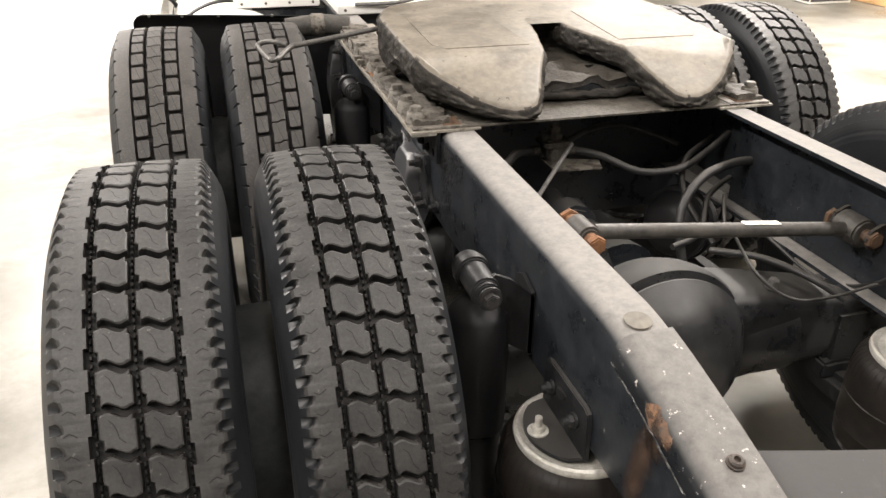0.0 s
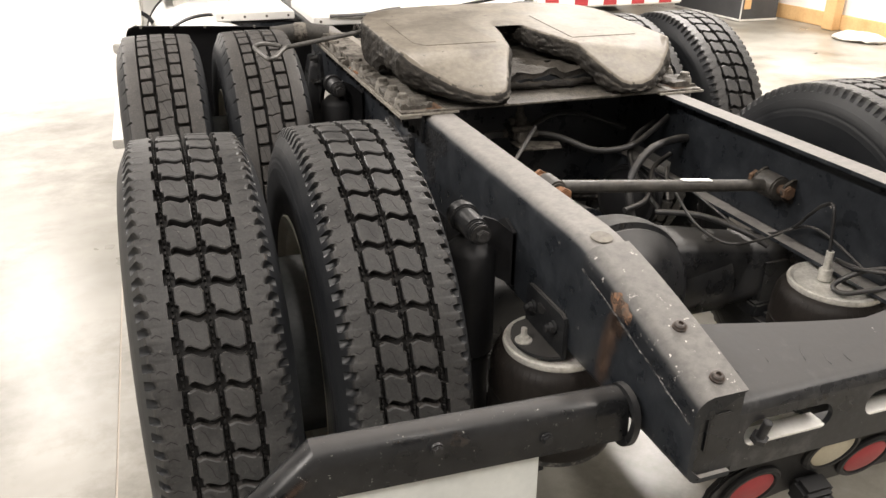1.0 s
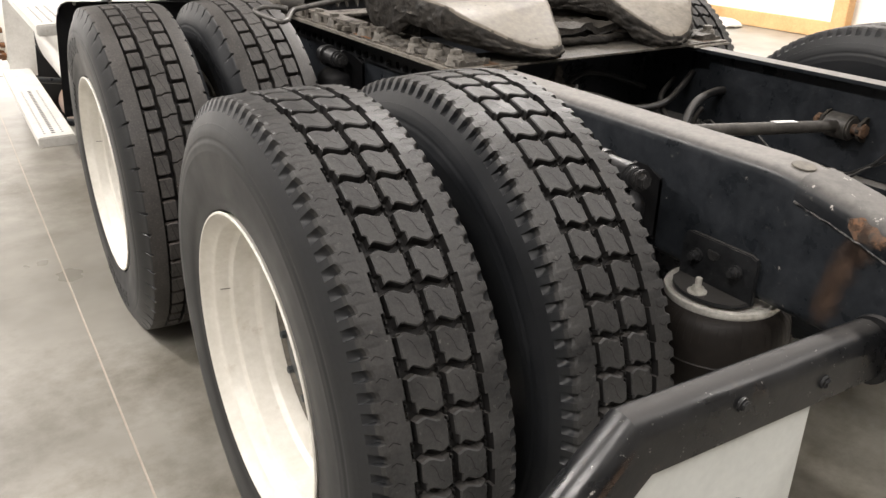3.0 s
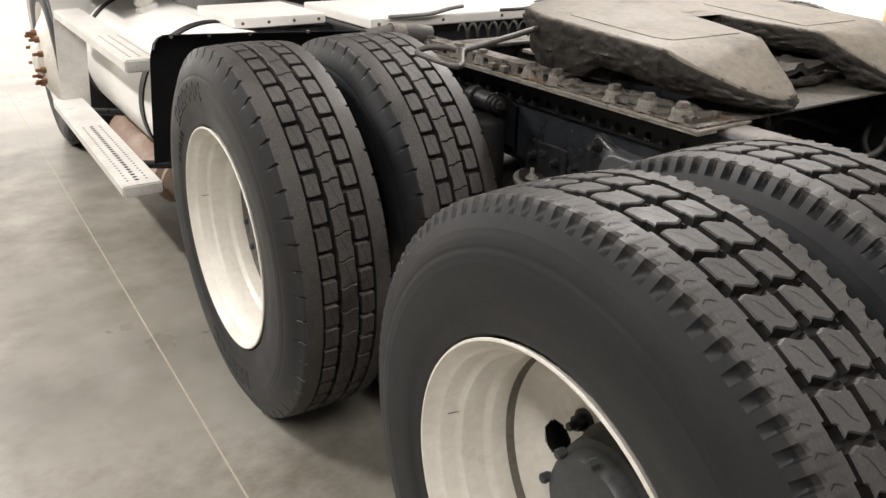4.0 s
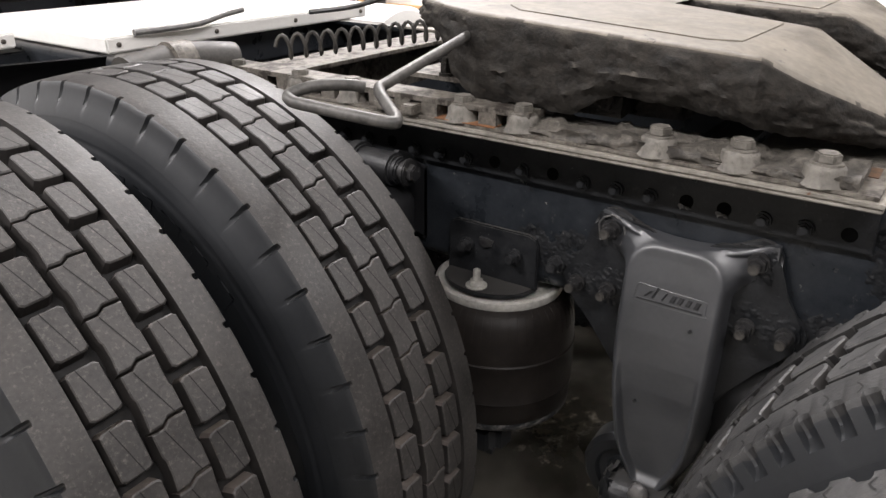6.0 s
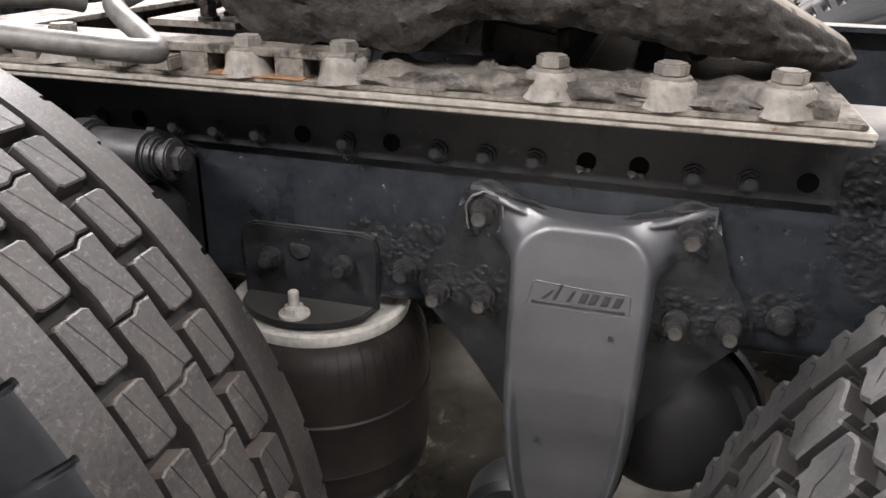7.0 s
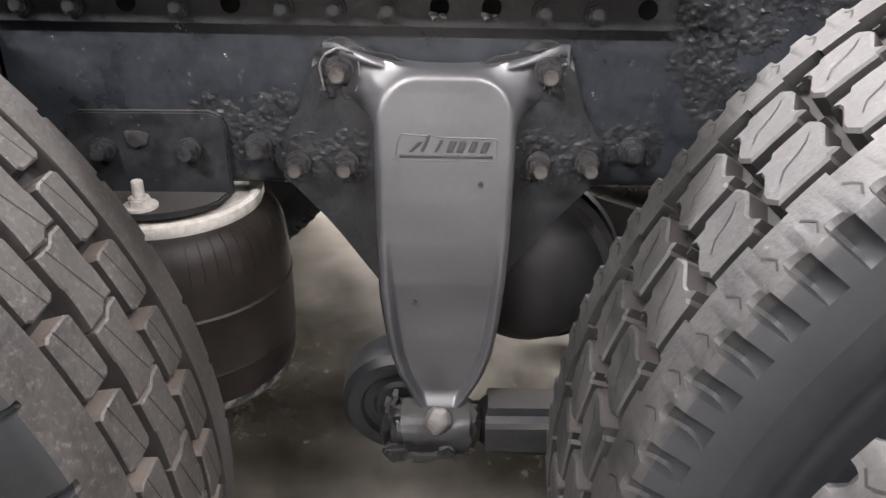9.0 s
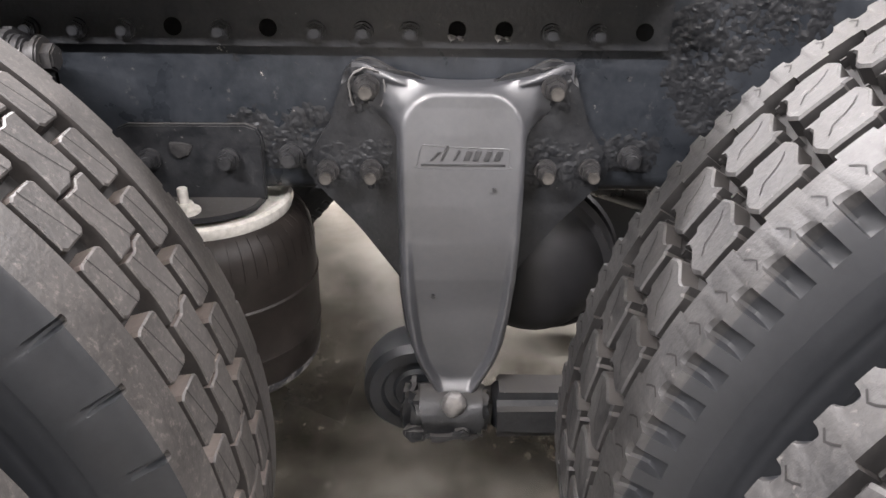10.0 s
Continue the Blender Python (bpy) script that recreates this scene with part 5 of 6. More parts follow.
    crust_field(e, -0.0158, (-0.178, 0.178), (0.665, 0.843), 240, 120, [(0.108, 0.802), (-0.108, 0.806), (0.150, 0.712), (0.098, 0.712), (-0.098, 0.712), (-0.150, 0.712)], 0.034, 0.25,
                lambda y, z: 0.076 < abs(y) < (0.126 if z > 0.765 else 0.168 - 0.7 * max(0.0, z - 0.72)) and 0.680 < z < 0.826)
    # small cast pips
    for y, z in ((0.045, 0.60), (-0.04, 0.70), (0.028, 0.555)):
        part("pip", cyl(B(), (0, 0, 0), (-0.004, 0, 0), 0.0025, 8), BOLT_BLACK, e, at=Matrix.Translation((-0.0595 if z > 0.65 else -0.0500, y, z)))
    # pin and clamp at the foot
    bm = B()
    cyl(bm, (-0.038, -0.046, 0.372), (-0.038, 0.050, 0.372), 0.036, 28, bevel=0.008)
    box(bm, -0.066, -0.010, 0.040, 0.066, 0.340, 0.412, 0.010)
    box(bm, -0.076, -0.020, -0.040, 0.036, 0.345, 0.362, 0.006)
    cyl(bm, (-0.060, 0.050, 0.358), (-0.076, 0.050, 0.357), 0.014, 6, bevel=0.003)
    cyl(bm, (-0.066, -0.014, 0.362), (-0.080, -0.014, 0.360), 0.012, 6, bevel=0.003)
    bmesh.ops.triangulate(bm, faces=[f for f in bm.faces if len(f.verts) > 4])
    bmesh.ops.subdivide_edges(bm, edges=[e_ for e_ in bm.edges if e_.calc_length() > 0.012], cuts=4, use_grid_fill=True)
    rough_up(bm, 0.005, 60)
    rough_up(bm, 0.003, 150)
    part("foot_clamp", bm, CRUSTY, e, "crusty rounded clamp at the hanger foot", 60)
    bm = B()
    bmesh.ops.create_uvsphere(bm, u_segments=16, v_segments=10, radius=0.016, matrix=Matrix.Translation((-0.066, 0.0, 0.402)) @ Matrix.Diagonal((0.8, 1.0, 1.2, 1)))
    rough_up(bm, 0.003, 120)
    part("grease_boss", bm, BOLT, e, "pale worn boss")
    bm = B()
    lathe(bm, [(-0.02, 0.001), (-0.02, 0.030), (-0.014, 0.034), (-0.014, 0.046), (-0.022, 0.050), (-0.022, 0.066), (-0.012, 0.074), (0.03, 0.076), (0.045, 0.070), (0.045, 0.02)], 40, "X", (0, 0, 0))
    part("bushing", bm, RUBBER_SIDE, e, "black rubber bushing", at=Matrix.Translation((0.020, 0.048, 0.371)))
    return e


copy_thing(spring_hanger(0.616), pose(-WEB - 0.001, 1.936, 0))
for s in (-1, 1):
    for y in (0.0, YB):
        bm = B()
        box(bm, s * 0.45 - 0.038, s * 0.45 + 0.038, y - 0.44, y + 0.575, 0.328, 0.402, 0.020, 3)
        box(bm, s * 0.45 - 0.055, s * 0.45 + 0.055, y - 0.1, y + 0.1, 0.385, 0.43, 0.008)
        bmesh.ops.triangulate(bm, faces=[f for f in bm.faces if len(f.verts) > 4])
        bmesh.ops.subdivide_edges(bm, edges=[g for g in bm.edges if g.calc_length() > 0.05], cuts=7, use_grid_fill=True)
        rough_up(bm, 0.005, 30)
        rough_up(bm, 0.0025, 110)
        part("trailing_spring", bm, CRUSTY, truck, "crusty black trailing spring under the axle")
crust_field(rail, -WEB, (0.20, 1.10), (0.70, 0.905), 560, 130, [(0.412, 0.719), (0.813, 0.717), (0.36, 0.86), (0.33, 0.88), (0.30, 0.86), (0.27, 0.88), (0.35, 0.82), (0.24, 0.89), (0.33, 0.78), (0.86, 0.74), (0.79, 0.74)], 0.034, 0.42,
            lambda y, z: True)
bolt_on(rail, (-WEB - 0.001, 0.412, 0.719), (-1, 0, 0), 0.0125, 0.013, 0.012)
bolt_on(rail, (-WEB - 0.001, 0.813, 0.717), (-1, 0, 0), 0.0125, 0.013, 0.012)


def brake_chamber(y, s):
    """A round pressed-steel chamber with its clamp band, tilted behind the frame."""
    bm = B()
    lathe(bm, [(-0.085, 0.001), (-0.083, 0.035), (-0.075, 0.06), (-0.055, 0.085), (-0.03, 0.098), (-0.010, 0.103), (-0.008, 0.114), (0.012, 0.114), (0.014, 0.103), (0.028, 0.102), (0.030, 0.110), (0.040, 0.110), (0.042, 0.100), (0.055, 0.096), (0.085, 0.076), (0.1, 0.05), (0.102, 0.001)], 40, "X")
    e = part("brake_chamber", bm, FLAP_BLACK, truck, "black pressed-steel brake chamber", at=pose(s * 0.355, y, 0.545, 0, -6, -24 if s < 0 else 204))
    return e


brake_chamber(0.508, -1)
brake_chamber(0.508, 1)
brake_chamber(YB + 0.42, -1)

# transverse rod above the rear axle, and its rusty bolts
bm = B()
tube(bm, [(-0.26, -0.107, 0.869), (0.34, -0.107, 0.803)], 0.0155, 18, 1)
rod = part("torque_rod", bm, ROD, truck, "dusty grey transverse torque rod")
part("rod_label", box(B(), -0.045, 0.045, -0.009, 0.009, 0.0140, 0.0165, 0.001), LABEL_WHITE, rod, "white paper label", at=Matrix.Translation((0.12, -0.107, 0.8272)) @ pose(0, 0, 0, 0, 6.3))
for x, z in ((-0.285, 0.872), (0.362, 0.801)):
    bm = B()
    cyl(bm, (0, -0.035, 0), (0, 0.035, 0), 0.024 if x < 0 else 0.033, 24, bevel=0.005)
    part("rod_eye", bm, ROD, rod, at=Matrix.Translation((x, -0.107, z)))
    bm = B()
    cyl(bm, (0, -0.066, 0), (0, 0.066, 0), 0.014, 12)
    cyl(bm, (0, -0.050, 0), (0, -0.070, 0), 0.019, 6, bevel=0.003)
    cyl(bm, (0, 0.055, 0), (0, 0.07, 0), 0.021, 6, bevel=0.002)
    part("rod_bolt", bm, RUST if x < 0 else STAIN_RUST, rod, "rusty orange bolt" if x < 0 else "rusty brown bolt", at=Matrix.Translation((x, -0.107, z)))
for q in (-0.06, 0.045):
    bm = slab(B(), [(0.425, 0.835), (0.375, 0.832), (0.352, 0.82), (0.343, 0.80), (0.352, 0.78), (0.375, 0.768), (0.425, 0.765)], 0.010, lambda a, b, c: (a, -0.107 + q + c, b), 0.002)
    part("rod_bracket", bm, GREASE, truck, "black bracket cheek on the frame web")
    bm = slab(B(), [(-0.20, 0.70), (-0.235, 0.80), (-0.262, 0.862), (-0.285, 0.872), (-0.305, 0.862), (-0.32, 0.80), (-0.31, 0.68)], 0.010, lambda a, b, c: (a, -0.107 + q + c, b), 0.002)
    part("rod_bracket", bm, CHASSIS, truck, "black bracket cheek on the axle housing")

# inner crossmember, valve and hoses between the rails
bm = B()
box(bm, -0.42, 0.42, 0.66, 0.675, 0.54, 0.905)
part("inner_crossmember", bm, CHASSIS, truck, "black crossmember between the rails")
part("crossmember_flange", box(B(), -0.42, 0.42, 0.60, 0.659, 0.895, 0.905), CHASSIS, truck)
bm = box(B(), -0.10, -0.045, 0.50, 0.55, 0.785, 0.835, 0.006)
box(bm, -0.115, -0.03, 0.49, 0.56, 0.818, 0.832, 0.004)
cyl(bm, (-0.115, 0.525, 0.805), (-0.135, 0.525, 0.805), 0.014, 10, bevel=0.002)
cyl(bm, (-0.045, 0.515, 0.80), (-0.015, 0.512, 0.802), 0.012, 10, bevel=0.002)
cyl(bm, (-0.085, 0.50, 0.80), (-0.085, 0.478, 0.80), 0.016, 12, bevel=0.003)
valve = part("levelling_valve", bm, DIRT, truck, "grimy levelling valve")
part("valve_shelf", slab(B(), [(-0.10, 0.44), (0.03, 0.43), (0.05, 0.49), (-0.10, 0.54)], 0.004, lambda a, b, c: (a, b, 0.772 + c)), PLATE, valve, "dusty shelf plate")
for x, z, r in ((-0.072, 0.845, 0.022), (-0.072, 0.862, 0.015), (-0.072, 0.878, 0.010), (-0.10, 0.842, 0.010)):
    part("valve_cap", cyl(B(), (x, 0.525, z - 0.01), (x, 0.525, z + 0.01), r, 12, bevel=0.003), DIRT, valve)
part("valve_rod", tube(B(), [(-0.045, 0.47, 0.835), (-0.29, 0.22, 0.725)], 0.006, 8, 1), BOLT, valve, "thin grey link rod")


def hose(name, pts, r, material=None, label="", n=14):
    return part(name, tube(B(), pts, r * (0.78 if r > 0.009 else 1.0), n, 7), material or HOSE, truck, label)


hose("air_hose", [(-0.015, 0.512, 0.802), (0.05, 0.48, 0.79), (0.14, 0.42, 0.758), (0.25, 0.40, 0.765), (0.34, 0.42, 0.80), (0.42, 0.45, 0.835)], 0.0125, label="dusty black air hose")
hose("air_hose", [(0.425, 0.30, 0.805), (0.34, 0.29, 0.812), (0.24, 0.27, 0.795), (0.17, 0.24, 0.745), (0.145, 0.21, 0.68), (0.15, 0.18, 0.60)], 0.0155, label="dusty black air hose")
hose("air_hose", [(-0.03, 0.55, 0.81), (0.08, 0.59, 0.835), (0.20, 0.61, 0.82), (0.34, 0.57, 0.77)], 0.011)
hose("air_hose", [(-0.135, 0.525, 0.805), (-0.19, 0.50, 0.81), (-0.26, 0.42, 0.795), (-0.34, 0.34, 0.76)], 0.015)
hose("air_hose", [(-0.38, 0.12, 0.78), (-0.33, 0.18, 0.81), (-0.28, 0.2, 0.77), (-0.25, 0.16, 0.68)], 0.012)
hose("air_hose", [(0.42, 0.52, 0.80), (0.30, 0.46, 0.76), (0.24, 0.34, 0.70), (0.26, 0.22, 0.62)], 0.011)
hose("air_hose", [(0.38, 0.36, 0.74), (0.28, 0.30, 0.72), (0.20, 0.20, 0.67), (0.10, 0.16, 0.66)], 0.010)
hose("brake_line", [(0.33, 0.30, 0.72), (0.27, 0.22, 0.74), (0.20, 0.10, 0.70)], 0.005)
hose("brake_line", [(0.10, -0.05, 0.80), (0.11, -0.14, 0.74), (0.18, -0.18, 0.692), (0.28, -0.19, 0.69), (0.358, -0.21, 0.718), (0.362, -0.27, 0.746), (0.372, -0.34, 0.732), (0.39, -0.425, 0.695), (0.43, -0.50, 0.68)], 0.0036, label="thin grey brake line")
hose("brake_line", [(0.25, 0.25, 0.74), (0.33, 0.17, 0.69), (0.345, 0.09, 0.668), (0.36, -0.02, 0.645), (0.36, -0.13, 0.672), (0.36, -0.21, 0.722), (0.352, -0.26, 0.778), (0.343, -0.30, 0.818), (0.335, -0.335, 0.835), (0.33, -0.352, 0.815), (0.33, -0.366, 0.712)], 0.0042, label="black air line")
hose("brake_line", [(0.36, -0.36, 0.70), (0.33, -0.46, 0.725), (0.37, -0.55, 0.745), (0.46, -0.60, 0.74), (0.60, -0.62, 0.71)], 0.0052)
hose("air_hose", [(0.18, 0.12, 0.66), (0.25, 0.02, 0.68), (0.31, -0.08, 0.67), (0.36, -0.14, 0.64)], 0.011)
hose("air_hose", [(0.47, -0.60, 0.735), (0.40, -0.545, 0.75), (0.36, -0.465, 0.722), (0.318, -0.425, 0.685), (0.297, -0.425, 0.668), (0.302, -0.452, 0.665), (0.34, -0.49, 0.685), (0.40, -0.55, 0.72), (0.46, -0.60, 0.71)], 0.0062, label="looped black air hose")
part("air_fitting", cyl(cyl(B(), (0, 0, 0), (0, 0, 0.03), 0.016, 12, bevel=0.002), (0, 0, 0.03), (0, 0, 0.075), 0.009, 12), ZINC, truck, "pale zinc air fitting", at=Matrix.Translation((0.33, -0.366, 0.654)))

# ---- fifth wheel and its slide rails ----
fifth = tagged(new("fifth_wheel"), "dusty greased steel fifth wheel coupling on slotted slide rails", "fifth wheel")
fifth.location = (0, 0.8, 0.93)
OY, OZ = 0.8, 0.93


def top_z(y):
    if y < 0.55:
        return 1.071 - (0.55 - y) * 0.53
    return 1.071 + (y - 0.55) * 0.058


def densify(pts, step=0.02):
    out = []
    for (a, b), (c, d) in zip(pts, pts[1:] + pts[:1]):
        k = max(1, round(math.hypot(c - a, d - b) / step))
        out += [(a + (c - a) * i / k, b + (d - b) * i / k) for i in range(k)]
    return out


def coupler_plate():
    """The plate as one skin: a flat top with a crease where the ramps fall away, a rolled edge, and caked skirts that turn in underneath."""
    ramp = [(-0.457, 0.55), (-0.432, 0.502), (-0.345, 0.412), (-0.29, 0.376), (-0.25, 0.364), (-0.21, 0.365), (-0.185, 0.378), (-0.168, 0.406), (-0.105, 0.55)]
    slot = [(-0.085, 0.62), (-0.058, 0.72), (-0.042, 0.80), (-0.036, 0.84), (-0.028, 0.862), (-0.012, 0.876)]
    front = [(0.46, 0.70), (0.46, 0.95), (0.448, 1.02), (0.415, 1.085), (0.36, 1.13), (0.27, 1.165), (0.14, 1.185)]
    half = ramp + slot
    outline = half + [(-a, b) for a, b in half[::-1]] + front + [(0.0, 1.19)] + [(-a, b) for a, b in front[::-1]]
    line = densify(outline, 0.0075)
    n = len(line)
    normals = []
    for i in range(n):
        (xa, ya), (xb, yb) = line[i - 4], line[(i + 4) % n]
        normals.append(Vector((yb - ya, xa - xb, 0)).normalized())
    rolled = 0.014

    def foot(x, y):
        z = float(np.interp(y, [0.36, 0.41, 0.475, 0.552, 0.65, 0.715, 0.755, 0.80, 0.96, 1.01, 1.05, 1.2], [0.942, 0.952, 0.968, 0.983, 0.995, 1.001, 0.990, 0.966, 0.966, 0.99, 1.055, 1.068]))
        inner = min(1.0, max(0.0, (0.24 - abs(x)) / 0.05)) if 0.37 < y < 1.0 else 0.0
        z += inner * (top_z(y) - min(0.062, 0.03 + 0.5 * (y - 0.36)) - z)
        wear = 0.007 * noise.noise(Vector((x * 40, y * 40, 4.0))) + 0.005 * noise.noise(Vector((x * 120, y * 120, 9.0)))
        return max(min(z + wear * (1.0 if y > 0.73 else 0.5), top_z(y) - rolled - 0.008), 0.9395)
    bm = B()
    rings = []
    for k in range(5):
        a = math.pi / 2 * k / 4
        rings.append([(-rolled * (1 - math.sin(a)), rolled * (1 - math.cos(a)))] * n)
    levels = 14
    for k in range(1, levels + 1):
        t = k / levels
        rings.append([(-0.010 * t ** 4 + 0.004 * math.sin(math.pi * t), rolled + t * (top_z(y) - rolled - foot(x, y))) for x, y in line])
    for deep in (0.03, 0.07):
        rings.append([(-deep, min(top_z(y) - foot(x, y) - 0.3 * (deep - 0.01), 9.0)) for x, y in line])
    skin = []
    for k, ring in enumerate(rings):
        row = []
        for (x, y), nn, (off, drop) in zip(line, normals, ring):
            p = Vector((x, y, 0)) + nn * off
            # heights follow the outline's own height, so the rolled edge keeps its thickness
            p.z = top_z(p.y if k < 5 else y) - drop
            if k >= 2:
                rough = min(1.0, (k - 1) / 4)
                p += nn * rough * (0.006 * noise.noise(p * 22) + 0.006 * noise.noise(Vector((p.x * 45, p.y * 45, p.z * 110))) + 0.004 * noise.noise(p * 150))
            row.append(bm.verts.new((p.x, p.y - OY, p.z - OZ)))
        skin.append(row)
    for k, (p, q) in enumerate(zip(skin, skin[1:])):
        for i in range(n):
            f = bm.faces.new((p[i], q[i], q[(i + 1) % n], p[(i + 1) % n]))
            f.material_index = 0 if k + 0.9 * noise.noise(Vector((line[i][0] * 30, line[i][1] * 30, 1.0))) < 1.3 else 1
    cap = bm.faces.new(skin[0])
    tops = bmesh.ops.triangulate(bm, faces=[cap])["faces"]
    edges = list({e for f in tops for e in f.edges})
    bmesh.ops.bisect_plane(bm, geom=tops + edges, plane_co=(0, 0.55 - OY, 0), plane_no=(0, 1, 0))
    for f in bm.faces:
        if f.normal.z > 0.5 or f.material_index == 0:
            for v in f.verts:
                if abs(v.co.y + OY - 0.55) < 1e-5:
                    v.co.z = min(v.co.z, top_z(0.55) - OZ)
    return part("coupler_plate", bm, [COUPLER_TOP, CRUST], fifth, "tan dusty coupler plate with caked greasy skirts", 50)


plate = coupler_plate()
# raised pads on the plate, one each side of the throat
for s in (-1, 1):
    bm = B()
    pad = [(s * 0.13, 0.60), (s * 0.36, 0.60), (s * 0.385, 0.64), (s * 0.385, 0.93), (s * 0.35, 0.965), (s * 0.16, 0.965), (s * 0.135, 0.93)]
    slab(bm, [(a, b) for a, b in densify(pad, 0.05)], 0.0022, lambda a, b, c: (a, b - OY, top_z(b) - OZ + c - 0.0005), 0.0012, 1)
    part("wear_pad", bm, COUPLER_TOP, plate, "slightly raised worn pad")
# caked pivot bracket and saddle under the plate
for s in (-1, 1):
    bm = B()
    slab(bm, [(0.74, 0.030), (0.99, 0.030), (1.00, 0.075), (0.965, 0.135), (0.93, 0.15), (0.82, 0.15), (0.77, 0.135), (0.735, 0.075)], 0.085, lambda a, b, c: (s * (0.340 + c), a - OY, b), 0.012)
    cyl(bm, (s * 0.42, 0.865 - OY, 0.098), (s * 0.442, 0.865 - OY, 0.098), 0.03, 20, bevel=0.006)
    cyl(bm, (s * 0.425, 0.935 - OY, 0.03), (s * 0.425, 0.935 - OY, 0.10), 0.013, 12, bevel=0.003)
    bmesh.ops.triangulate(bm, faces=[f for f in bm.faces if len(f.verts) > 4])
    bmesh.ops.subdivide_edges(bm, edges=[e for e in bm.edges if e.calc_length() > 0.03], cuts=4, use_grid_fill=True)
    rough_up(bm, 0.008, 22)
    rough_up(bm, 0.003, 90)
    part("pivot_bracket", bm, GREASE, fifth, "pivot bracket caked with grease", 60)
bm = B()
box(bm, -0.36, 0.36, 0.66 - OY, 0.98 - OY, 0.02, 0.06, 0.01)
bmesh.ops.subdivide_edges(bm, edges=bm.edges[:], cuts=4, use_grid_fill=True)
rough_up(bm, 0.01, 24)
part("slide_carriage", bm, GREASE, fifth, "grease-caked slide carriage")
bm = B()
tube(bm, [(-0.26 + 0.04 * k, 0.52 - OY, 0.024) for k in range(14)], 0.010, 14, 2)
rough_up(bm, 0.010, 34)
part("lock_bar", bm, GREASE, fifth)
bm = box(B(), -0.30, 0.30, 0.52 - OY, 0.86 - OY, 0.045, 0.062)
bmesh.ops.subdivide_edges(bm, edges=bm.edges[:], cuts=22, use_grid_fill=True)
rough_up(bm, 0.022, 17)
rough_up(bm, 0.008, 60)
part("grease_clot", bm, GREASE, fifth, "clotted black grease under the throat", 70)
part("slide_cylinder", cyl(B(), (-0.30, 1.12 - OY, 0.065), (-0.12, 1.14 - OY, 0.075), 0.022, 20, bevel=0.003), FLAP_BLACK, fifth, "black release cylinder")
bm = B()
box(bm, -0.34, -0.05, 1.06 - OY, 1.18 - OY, 0.028, 0.036)
part("cylinder_shelf", bm, PLATE, fifth, "dusty shelf plate")
for x in (-0.33, -0.27):
    bolt_on(fifth, (x, 1.10 - OY, 0.036), (0, 0, 1), 0.011, 0.02, 0.012, GREASE)

